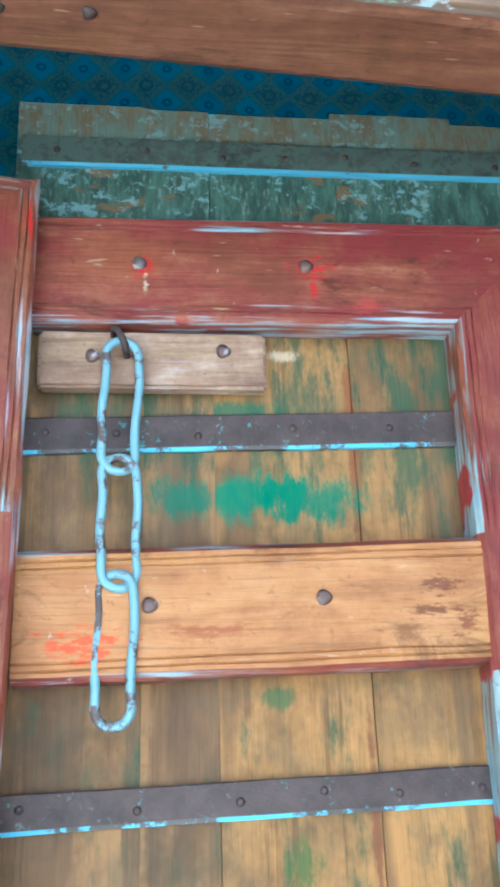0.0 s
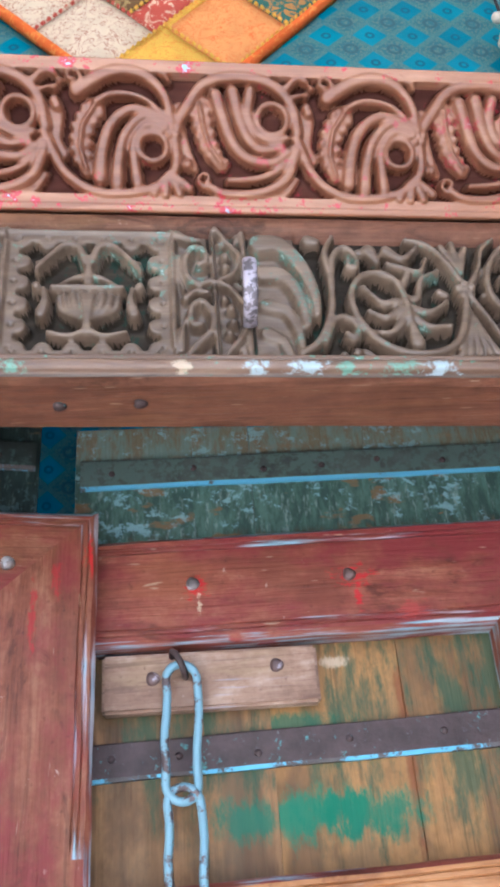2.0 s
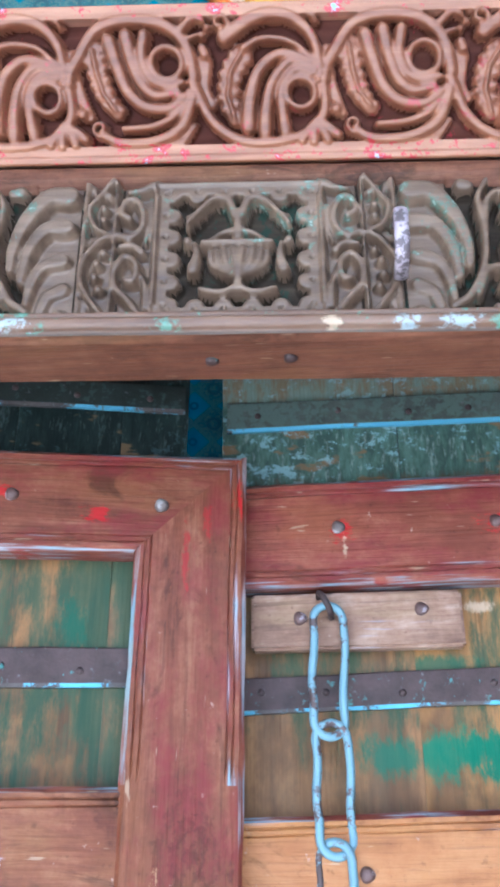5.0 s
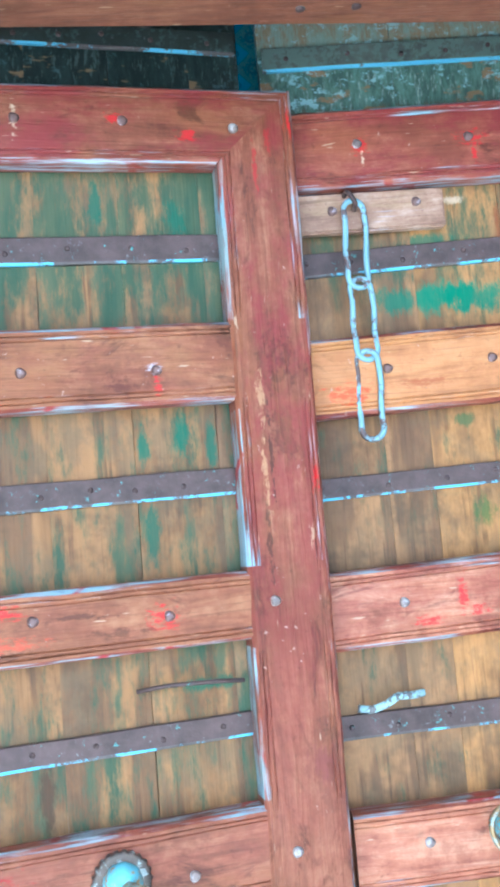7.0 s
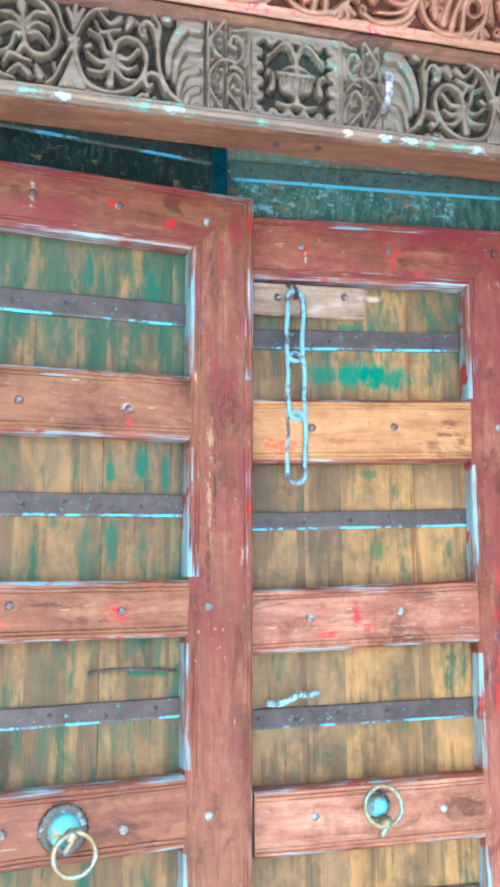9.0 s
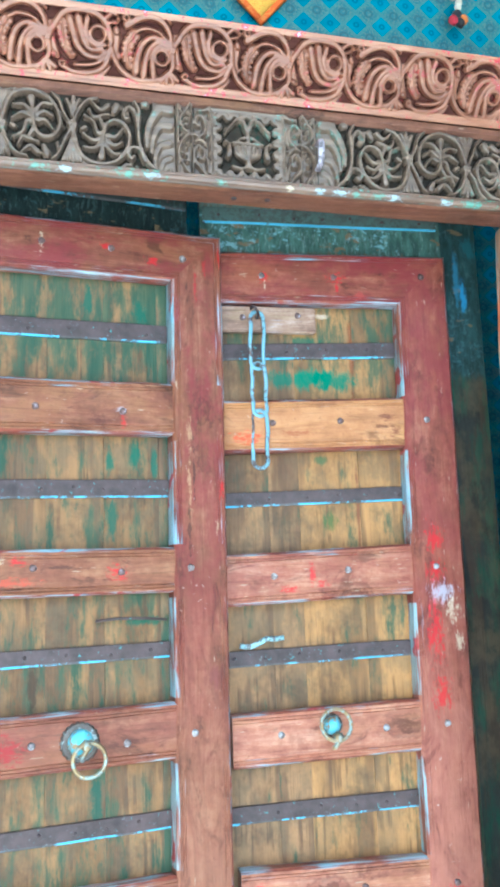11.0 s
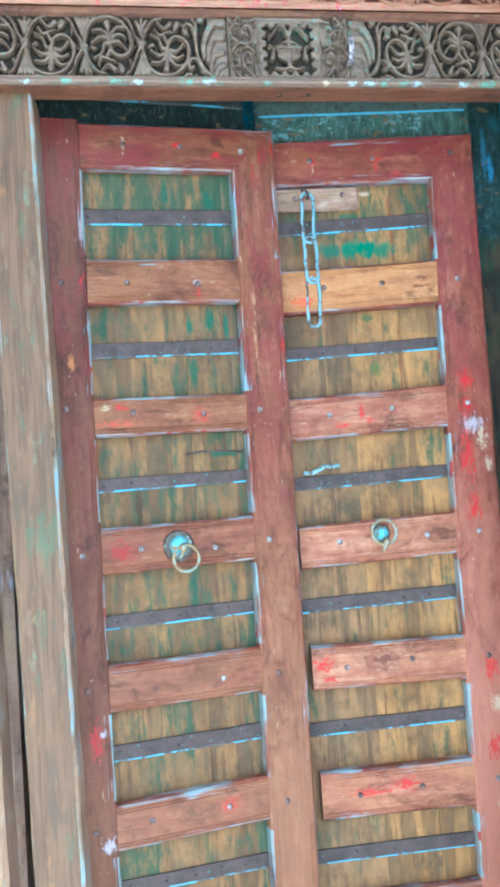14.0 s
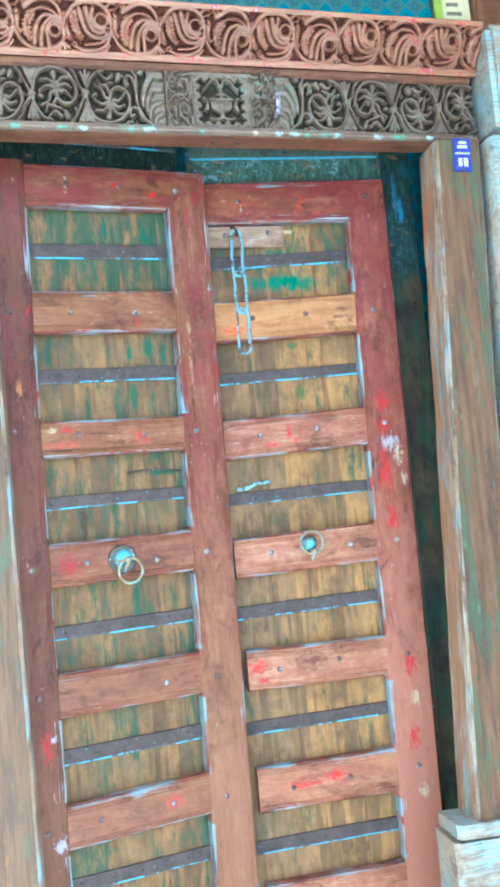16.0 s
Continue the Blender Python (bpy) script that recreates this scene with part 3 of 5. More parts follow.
def tube(name, pts, radius, mat, closed=False, sides=10, flat=1.0):
    """A bent rod through points."""
    n = len(pts)
    verts, faces = [], []
    for i, p in enumerate(pts):
        p = Vector(p)
        a = Vector(pts[i - 1] if (i or closed) else pts[0])
        b = Vector(pts[(i + 1) % n] if (i < n - 1 or closed) else pts[-1])
        t = (b - a).normalized()
        u = t.cross(Vector((0, 1, 0)))
        u = u.normalized() if u.length > 1e-4 else Vector((1, 0, 0))
        w = t.cross(u).normalized()
        r = radius * (1 + 0.07 * noise.noise(p * 140))
        for s in range(sides):
            ang = 2 * math.pi * s / sides
            verts.append(p + u * math.cos(ang) * r + w * math.sin(ang) * r * flat)
    for i in range(n if closed else n - 1):
        for s in range(sides):
            t2, i2 = (s + 1) % sides, (i + 1) % n
            faces.append((i * sides + s, i * sides + t2, i2 * sides + t2, i2 * sides + s))
    if not closed:
        faces += [tuple(range(sides))[::-1], tuple((n - 1) * sides + s for s in range(sides))]
    return mesh_from(name, [tuple(v) for v in verts], faces, [mat], smooth=True)


def lathe(name, profile, mat, sides=20, lobes=0, depth=0.0):
    """A turned shape about the y axis, from (radius, y) points; the front is towards -y."""
    verts, faces = [], []
    for r, y in profile:
        for s in range(sides):
            ang = 2 * math.pi * s / sides
            rr = r * (1 + (depth * math.cos(ang * lobes) if lobes else 0))
            verts.append((rr * math.cos(ang), y, rr * math.sin(ang)))
    for i in range(len(profile) - 1):
        for s in range(sides):
            t2 = (s + 1) % sides
            faces.append((i * sides + s, i * sides + t2, (i + 1) * sides + t2, (i + 1) * sides + s))
    faces.append(tuple(range(sides))[::-1])
    faces.append(tuple((len(profile) - 1) * sides + s for s in range(sides)))
    return mesh_from(name, verts, faces, [mat], smooth=True)


# ---- setting ----
def slab(name, x0, x1, y0, y1, z0, z1, mat, label, category):
    return tagged(put(name, block(name, x0, x1, y0, y1, z0, z1, [mat], 0)), label, category, kind="structure")


slab("ground", -60, 60, -60, 60, -0.3, 0.0, "stone", "dusty worn stone ground before the doorway", "ground")
# Added out of view: overhead slab that blocks high sky and direct sun
slab("porch_roof", -5, 5, -1.9, 0.555, 3.45, 3.6, "plaster", "plain unseen slab overhead, added to keep sun off the door", "roof")
# Added out of view: a sunlit wall reflects light onto the door from the west
slab("porch_wall_west", -1.60, -1.45, -1.9, 0.555, 0.0, 3.448, "plaster", "plain unseen wall to the west, added to bounce sunlight", "wall")
# Added out of view: a dark wall holds back light from the east
slab("porch_wall_east", 1.05, 1.20, -1.15, 0.555, 0.0, 3.448, "plaster_shade", "plain dark unseen wall to the east, added to cut light", "wall")
slab("wall_west", -4, -0.80, 0.56, 0.84, 0.0, 4.2, "plaster", "plain lime-washed wall beside the doorway", "wall")
slab("wall_east", 0.80, 4, 0.56, 0.84, 0.0, 4.2, "plaster", "plain lime-washed wall beside the doorway", "wall")
slab("wall_above", -0.80, 0.80, 0.66, 0.84, 2.47, 4.2, "plaster", "plain lime-washed wall above the carved lintel", "wall")
# Added behind the doors: walls without a roof, so skylight brightens the curtain
slab("wall_inside_west", -1.0, -0.9, 0.845, 2.2, 0.0, 3.2, "plaster", "plain unseen wall behind the curtain, added to form a skylit well", "wall")
slab("wall_inside_east", 0.9, 1.0, 0.845, 2.2, 0.0, 3.2, "plaster", "plain unseen wall behind the curtain, added to form a skylit well", "wall")
slab("wall_inside_back", -0.9, 0.9, 2.1, 2.2, 0.0, 3.2, "plaster", "plain unseen wall behind the curtain, added to form a skylit well", "wall")
slab("sill", -0.62, 0.62, 0.50, 0.84, 0.0, 0.028, "stone", "low worn stone sill under the doors", "sill")

# ---- carved timber ----
RES = 0.0010


class Relief:
    """A carved face: heights over (s, v), built up from rounded strokes."""

    def __init__(self, s0, s1, v0, v1, ground=0.0):
        self.s0, self.v0 = s0, v0
        self.ns, self.nv = int((s1 - s0) / RES) + 1, int((v1 - v0) / RES) + 1
        self.h = np.full((self.ns, self.nv), ground)
        self.s = s0 + np.arange(self.ns) * RES
        self.v = v0 + np.arange(self.nv) * RES

    def dab(self, s, v, w, h, sunk=False, flat=1.7):
        i0, i1 = max(0, int((s - w - self.s0) / RES)), min(self.ns, int((s + w - self.s0) / RES) + 2)
        j0, j1 = max(0, int((v - w - self.v0) / RES)), min(self.nv, int((v + w - self.v0) / RES) + 2)
        if i0 >= i1 or j0 >= j1:
            return
        d2 = ((self.s[i0:i1, None] - s) ** 2 + (self.v[None, j0:j1] - v) ** 2) / (w * w)
        part = self.h[i0:i1, j0:j1]
        if sunk:
            part[...] = np.where(d2 < 1, np.minimum(part, part.max() - h * np.sqrt(np.maximum(0, 1 - d2))), part)
        else:
            part[...] = np.maximum(part, np.where(d2 < 1, h * np.maximum(0, 1 - d2 ** flat) ** 0.5, -1))

    def stroke(self, pts, w, h, w_end=None, flat=1.7, h_end=None):
        """A rounded ridge along a smooth line through points."""
        p = [Vector(q) for q in pts]
        p = [2 * p[0] - p[1], *p, 2 * p[-1] - p[-2]]
        w_end = w if w_end is None else w_end
        h_end = h if h_end is None else h_end
        n = len(p) - 3
        for i in range(n):
            a, b, c, e = p[i:i + 4]
            m = max(3, int((c - b).length / (RES * 0.8)))
            for k in range(m):
                t = k / m
                q = 0.5 * (2 * b + (c - a) * t + (2 * a - 5 * b + 4 * c - e) * t * t + (3 * b - a - 3 * c + e) * t ** 3)
                f = (i + t) / n
                self.dab(q.x, q.y, w + (w_end - w) * f, h + (h_end - h) * f, flat=flat)

    def ring(self, s, v, r, w, h, a0=0, a1=360, squash=1.0):
        n = max(6, int(abs(a1 - a0) / 25))
        self.stroke([(s + r * math.cos(radians(a0 + (a1 - a0) * i / n)), v + squash * r * math.sin(radians(a0 + (a1 - a0) * i / n))) for i in range(n + 1)], w, h)

    def curl(self, s, v, r, a0, turns, w, h, sign=1):
        """A volute that winds inwards from radius r."""
        n = 14
        self.stroke([(s + r * (1 - 0.75 * i / n) * math.cos(radians(a0) + sign * turns * 2 * math.pi * i / n), v + r * (1 - 0.75 * i / n) * math.sin(radians(a0) + sign * turns * 2 * math.pi * i / n)) for i in range(n + 1)], w, h, w * 0.9)

    def flower(self, s, v, r, h):
        for i in range(5):
            a = 2 * math.pi * i / 5 + 0.4
            self.dab(s + r * 0.6 * math.cos(a), v + r * 0.6 * math.sin(a), r * 0.48, h, flat=1.6)
        self.dab(s, v, r * 0.30, h * 1.05)

    def soften(self, times):
        for _ in range(times):
            p = np.pad(self.h, 1, mode="edge")
            p = (p[:-2] + 2 * p[1:-1] + p[2:]) / 4
            self.h = (p[:, :-2] + 2 * p[:, 1:-1] + p[:, 2:]) / 4

    def mesh(self, name, place, mats, pick=None):
        """The face as a mesh; place(s, v, h) gives points; a skirt runs back into the timber."""
        hs = self.h.copy()
        rough = np.random.RandomState(3).normal(0, 0.00006, hs.shape)
        hs += rough
        S, V = np.meshgrid(self.s, self.v, indexing="ij")
        P = np.stack(place(S, V, hs), -1).reshape(-1, 3)
        ns, nv = self.ns, self.nv
        idx = np.arange(ns * nv).reshape(ns, nv)
        f = np.stack([idx[:-1, :-1], idx[1:, :-1], idx[1:, 1:], idx[:-1, 1:]], -1).reshape(-1, 4)
        rim = np.concatenate([idx[:, 0], idx[-1, 1:], idx[-2::-1, -1], idx[0, -2:0:-1]])
        back = np.stack(place(S.ravel()[rim], V.ravel()[rim], np.full(len(rim), -0.006)), -1)
        b = ns * nv + np.arange(len(rim))
        f2 = np.stack([rim, b, np.roll(b, -1), np.roll(rim, -1)], -1)
        me = bpy.data.meshes.new(name)
        me.from_pydata(np.concatenate([P, back]).tolist(), [], np.concatenate([f, f2]).tolist())
        for m in mats:
            me.materials.append(MAT[m])
        index = np.zeros(len(f) + len(f2), dtype=np.int32)
        if pick is not None:
            vm = V[:-1, :-1].ravel()
            hm = (self.h[:-1, :-1] + self.h[1:, 1:]).ravel() / 2
            index[:len(f)] = pick(vm, hm)
        me.polygons.foreach_set("material_index", index)
        me.polygons.foreach_set("use_smooth", np.ones(len(index), dtype=bool))
        me.update()
        return me


SLOPE, SKEW = -0.012, 0.06      # the old lintel and beam sag to the east and stand askew

# upper beam: a scroll of fan leaves, face leaning forwards
BEAM0, BEAM1 = -0.66, 0.566
DEPTH = 0.023
beam = Relief(BEAM0, BEAM1, 0.007, 0.1194, 0.08 * DEPTH)


def beam_half(x0, lift, mirror):
    """One leaf of the scroll in a cell 380 units wide and 440 high; every other leaf hangs upside down."""
    k = 0.094 / 380

    def P(*pts):
        return [(x0 + px * k, lift + (500 - py) * 0.000271) for px, py in pts]

    def S(w, h, *pts, we=None, flat=1.8, he=None):
        beam.stroke(P(*pts), 1.28 * w * k, h * DEPTH, None if we is None else 1.32 * we * k, flat, None if he is None else he * DEPTH)
    def D(x, y, r, h):
        (s, v), = P((x, y))
        beam.dab(s, v, r * k, h * DEPTH)
    def lobed(h, *pts):
        """A leaf with a cut rim: a broad blade with short lobes along it."""
        S(30, 0.62 * h, *pts, we=20, flat=2.6)
        for i in range(len(pts) - 1):
            (ax, ay), (bx, by) = pts[i], pts[i + 1]
            for f in (0.15, 0.65):
                qx, qy = ax + (bx - ax) * f, ay + (by - ay) * f
                for e in (-1, 1):
                    D(qx + e * 24, qy + 8 * e, 19, 0.66 * h)
            S(5, 0.86 * h, (ax, ay), (bx, by))
    if mirror:
        lobed(1.0, (84, 172), (92, 232), (108, 290), (146, 338))
        S(17, 0.86, (0, 245), (40, 190), (100, 120), (194, 97), (302, 112), (364, 168), (382, 250))
        S(20, 1.0, (134, 150), (155, 218), (180, 280), (228, 322), (300, 330), (352, 300), we=13)
        S(20, 1.0, (186, 140), (201, 208), (226, 266), (268, 296), (336, 288), we=12)
        S(17, 1.0, (240, 138), (230, 195), (250, 248), (302, 272), (352, 262), we=11)
        (s, v), = P((304, 212))
        beam.ring(s, v, 46 * k, 14 * k, 0.95 * DEPTH)
        S(14, 0.90, (366, 290), (322, 346), (256, 374), (160, 382), we=10)
        S(17, 0.95, (376, 300), (338, 376), (258, 414), (150, 418), (96, 396), we=13)
        (s, v), = P((92, 380))
        beam.curl(s, v, 26 * k, -60, 1.1, 10 * k, 0.92 * DEPTH, -1)
        S(14, 0.8, (345, 128), (385, 98), (420, 104), we=8)
        S(12, 0.8, (362, 152), (402, 140), we=7)
        S(16, 0.55, (20, 180), (30, 270), (60, 350), we=14, flat=3.0)
        S(18, 0.6, (270, 424), (330, 420), (380, 370), we=8)
        D(418, 190, 20, 0.85), D(412, 140, 16, 0.7), D(40, 340, 20, 0.85), D(30, 400, 22, 0.6)
    else:
        lobed(1.0, (-232, 190), (-268, 238), (-280, 300), (-262, 362))
        (s, v), = P((-292, 112))
        beam.curl(s, v, 28 * k, -90, 1.1, 11 * k, 0.98 * DEPTH, 1)
        S(21, 0.95, (-282, 148), (-209, 106), (-140, 90), (-70, 106), (-20, 158), (0, 240), we=13)
        S(12, 0.88, (-226, 176), (-170, 154), (-85, 164), (-15, 215), we=9)
        S(13, 0.98, (-12, 222), (-112, 194), (-180, 232), (-212, 302), (-224, 385), we=20)
        S(12, 1.0, (-14, 234), (-85, 214), (-142, 262), (-166, 332), (-174, 400), we=19)
        S(12, 0.98, (-24, 248), (-77, 238), (-118, 286), (-118, 347), (-112, 398), we=17)
        (s, v), = P((-62, 296))
        beam.ring(s, v, 42 * k, 14 * k, 0.92 * DEPTH)
        S(15, 0.85, (-384, 262), (-333, 362), (-256, 414), (-163, 424), (-54, 402), (4, 347), (4, 262))
        S(14, 0.75, (-60, 78), (-12, 100), we=9)
        for a, b in ((-66, 424), (-30, 428), (14, 424), (46, 408)):
            S(11, 0.85, (-18, 366), ((a - 18) / 2, (b + 366) / 2 - 4), (a, b), we=14)
        S(22, 0.55, (-345, 205), (-352, 280), (-330, 320), we=16, flat=3.0)
        D(-348, 175, 20, 0.85), D(-330, 120, 16, 0.7), D(-10, 108, 15, 0.65), D(-290, 398, 16, 0.6)
    (s, v), = P((0, 250))
    beam.flower(s, v, 30 * k, 1.05 * DEPTH)


for c in range(-5, 5):
    beam_half(0.05 + 0.188 * c, 0.0, False)
    beam_half(0.05 + 0.188 * c, 0.0, True)
beam.h = np.where(beam.h > 0.72 * DEPTH, 0.72 * DEPTH + (beam.h - 0.72 * DEPTH) * 0.45, beam.h)
beam.soften(1)
lip = (beam.v > 0.1100)[None, :] * 0.0165 + np.where(beam.v < 0.0205, 0.0145, 0)[None, :] + np.where((beam.v < 0.0125) & (beam.v > 0.0075), 0.0025, 0)[None, :]
beam.h = np.maximum(beam.h, lip)
lean = math.atan2(0.068, 0.098)
by, bz = 0.500, 2.353


def beam_place(s, v, h):
    return s, by - v * math.sin(lean) - h * math.cos(lean) + 0.015 + SKEW * s, bz + v * math.cos(lean) - h * math.sin(lean) + SLOPE * s


upper_beam = thing("carved_beam", "reddish carved wooden cornice beam with scrolling fan leaves, paint worn", "beam", kind="structure")
# low relief: old maroon paint with shade put into it
put("carving", beam.mesh("carving", beam_place, ["beam", "beam_lip", "beam_paint_shade"], lambda v, h: np.where((v < 0.0207) | (v > 0.1100), 1, np.where(h < DEPTH * 0.30, 2, 0)).astype(np.int32)), upper_beam)
sec = [(bz + 0.0075, 0.655), (bz + 0.0075, by + 0.015), (bz + 0.118 * math.cos(lean), by - 0.118 * math.sin(lean) + 0.026), (bz + 0.118 * math.cos(lean), 0.655)]
put("timber", prism("timber", sec, ["soffit"], "x", BEAM0, BEAM1, steps=12, shear=SLOPE, drift=SKEW), upper_beam)

# lintel: roundels of palmettes either side of a square
LIN0, LIN1, LY, LZ = -0.63, 0.553, 0.492, 2.2165
lin = Relief(LIN0, LIN1, -0.0175, 0.1335)
LD = 0.021


def lin_motifs(flip):
    kx, kz, mid = 0.000248, 0.119 / 365, -0.0145

    def P(*pts):
        out = []
        for px, py in pts:
            x = 0.0455 + (px - 475) * kx
            out.append((2 * mid - x if flip else x, (418 - py) * kz))
        return out

    def S(w, h, *pts, we=None, flat=2.2):
        lin.stroke(P(*pts), 1.12 * w * kx, h * LD, None if we is None else 1.15 * we * kx, flat)

    def D(x, y, r, h, flat=2.0):
        (s, v), = P((x, y))
        lin.dab(s, v, r * kx, h * LD, flat=flat)

    def C(x, y, r, a0, turns, w, h):
        (s, v), = P((x, y))
        lin.curl(s, v, r * kx, 180 - a0 if flip else a0, turns, w * kx, h * LD, -1 if flip else 1)

    def flat_band(x0, x1, h):
        (a, _), (b, _) = P((x0, 0), (x1, 0))
        cut = np.ix_((lin.s > min(a, b)) & (lin.s < max(a, b)), (lin.v > 0) & (lin.v < 0.121))
        lin.h[cut] = np.maximum(lin.h[cut], h * LD)

    # two narrow bands beside the square, and the bed of the petals
    flat_band(700, 850, 0.31)
    flat_band(482, 584, 0.30), flat_band(602, 674, 0.30)
    flat_band(468, 480, 0.80), flat_band(586, 600, 0.85), flat_band(676, 696, 0.70)
    S(13, 0.92, (508, 418), (545, 376), (580, 345), (584, 298), (556, 264), (524, 286), (528, 326), (556, 326))
    S(13, 0.92, (582, 205), (548, 214), (516, 190), (512, 146), (534, 108), (566, 112), (574, 146), (548, 160))
    S(18, 0.80, (488, 62), (520, 76), (562, 82), we=8), S(15, 0.80, (512, 250), (540, 232), (580, 236), we=9)
    S(16, 0.75, (492, 395), (498, 340), (514, 300), we=7), S(14, 0.7, (494, 130), (492, 190), (506, 225), we=8)
    S(11, 0.95, (606, 48), (640, 92), (672, 134), (650, 184), (610, 208), (640, 226), (680, 282), (676, 340), (640, 388), (608, 424))
    for x, y in ((618, 92), (632, 126), (630, 158), (622, 250), (640, 278), (644, 314), (630, 346)):
        D(x, y, 19, 0.78, 1.6)
    S(15, 0.6, (672, 60), (660, 90), we=8), S(14, 0.6, (660, 206), (676, 228), we=8), S(16, 0.6, (668, 380), (664, 410), we=9)
    # shell of overlapping petals at the start of the run
    S(34, 0.98, (738, 92), (800, 96), (856, 160), (884, 236), (886, 300), we=14, flat=4.0)
    S(29, 0.80, (740, 176), (800, 184), (842, 242), (856, 326), we=14, flat=4.0)
    S(25, 0.64, (744, 262), (800, 280), (828, 330), (836, 390), we=12, flat=4.0)
    S(24, 0.50, (740, 336), (780, 356), (798, 396), we=16, flat=4.0)
    D(738, 404, 22, 0.6)
    S(15, 1.0, (828, 408), (882, 372), (928, 290), (938, 200), (930, 122), (962, 68), we=11)
    S(13, 0.95, (940, 210), (955, 130), (992, 100), (1024, 124), (1020, 160), (992, 156))
    S(13, 0.95, (900, 372), (930, 318), (970, 306), (998, 334), (984, 364), (962, 350))
    S(24, 0.75, (888, 72), (914, 78), we=18), D(1042, 100, 20, 0.6), D(950, 402, 18, 0.7), D(988, 396, 20, 0.75), D(1020, 408, 14, 0.6)
    for c in range(5):
        o = 423 * c
        e = 1 if c % 2 == 0 else -1

        def Q(*pts):
            return [(px + o, 236 + e * (py - 236)) for px, py in pts]
        # stem that curls round into the palmette
        S(15, 1.0, *Q((1342, 224), (1326, 292), (1290, 364), (1232, 398), (1142, 404), (1062, 376), (1006, 312), (994, 242), (1028, 192), (1086, 178), (1132, 200), (1152, 250), (1156, 310)), we=13)
        S(14, 0.95, *Q((1346, 224), (1304, 142), (1252, 88), (1186, 72)), we=10)
        S(13, 0.95, *Q((1342, 224), (1388, 300), (1428, 372), (1470, 404)), we=9)
        S(13, 0.95, *Q((1346, 224), (1398, 160), (1422, 100), (1470, 64)), we=9)
        for w, *p in ((18, (1158, 250), (1192, 246), (1214, 194), (1268, 166)), (19, (1164, 276), (1220, 288), (1276, 258)), (18, (1164, 296), (1210, 328), (1272, 326)),
                      (18, (1142, 304), (1098, 344), (1048, 346)), (19, (1132, 284), (1086, 304), (1040, 288)), (18, (1124, 258), (1082, 262), (1036, 218)),
                      (17, (1152, 214), (1176, 166), (1120, 148)), (15, (1176, 166), (1216, 168), (1240, 132))):
            S(w, 0.90, *Q(*p), we=8)
            (tx, ty), = Q(p[-1])
            D(tx, ty, 15, 0.9, 1.6)
        S(10, 0.85, *Q((1156, 300), (1162, 340), (1168, 372)), we=26)
        # leaves that fill the corners
        S(27, 0.75, *Q((1072, 100), (1092, 138)), we=14), S(20, 0.85, *Q((1124, 102), (1170, 128), (1222, 92)), we=9)
        for px, py in ((1300, 84), (1336, 72), (1376, 88), (1330, 116)):
            S(13, 0.72, *Q((1344, 170), ((px + 1344) / 2, (py + 160) / 2), (px, py)), we=15)
        for px in (1290, 1318, 1346, 1376, 1402):
            S(10, 0.78, *Q((1345, 280), ((px + 1345) / 2, 346), (px, 404)), we=13)
        S(13, 0.70, *Q((1398, 232), (1430, 236)), we=20), S(13, 0.7, *Q((1286, 232), (1262, 222)), we=17)
        S(16, 0.65, *Q((1010, 392), (1040, 406)), we=10), S(16, 0.65, *Q((1262, 408), (1300, 404)), we=9), S(14, 0.6, *Q((1010, 160), (1000, 120)), we=9)
        (s, v), = P(*Q((1342, 224)))
        lin.flower(s, v, 38 * kx, 1.08 * LD)


lin_motifs(False)
lin_motifs(True)
# square with a lobed border
sq0, sq1 = -0.0745, 0.0455
u = (sq1 - sq0) / 12
for lo, hi in ((sq0, sq0 + 0.011), (sq1 - 0.011, sq1)):
    cut = np.ix_((lin.s > lo) & (lin.s < hi), (lin.v > 0) & (lin.v < 0.121))
    lin.h[cut] = np.maximum(lin.h[cut], 0.62 * LD)
inside = (lin.s > sq0) & (lin.s < sq1)
for lo, hi in ((0.0, 0.009), (0.107, 0.119)):
    rows = (lin.v > lo) & (lin.v < hi)
    lin.h[np.ix_(inside, rows)] = 0.62 * LD
for i in range(6):
    x = sq0 + (sq1 - sq0) * (i + 0.5) / 6
    for v in (0.0085, 0.1075):
        lin.dab(x, v, 0.0082, 0.62 * LD, flat=6.0)
    for a in (sq0 + 0.0115, sq1 - 0.0115):
        lin.dab(a, 0.010 + i * 0.0198, 0.0082, 0.62 * LD, flat=6.0)
for i in range(6):
    x = sq0 + (sq1 - sq0) * (i + 0.5) / 6
    for v in (0.0065, 0.1105):
        lin.dab(x, v, 0.0016, 0.004, sunk=True)
    for a in (sq0 + 0.0075, sq1 - 0.0075):
        lin.dab(a, 0.010 + i * 0.0198, 0.0016, 0.004, sunk=True)
for a in (sq0 - 0.001, sq1 + 0.001):
    lin.stroke([(a, 0.0), (a, 0.118)], 0.0022, 0.75 * LD)
for b in (0.001, 0.117):
    lin.stroke([(sq0, b), (sq1, b)], 0.0022, 0.75 * LD)
cx = (sq0 + sq1) / 2
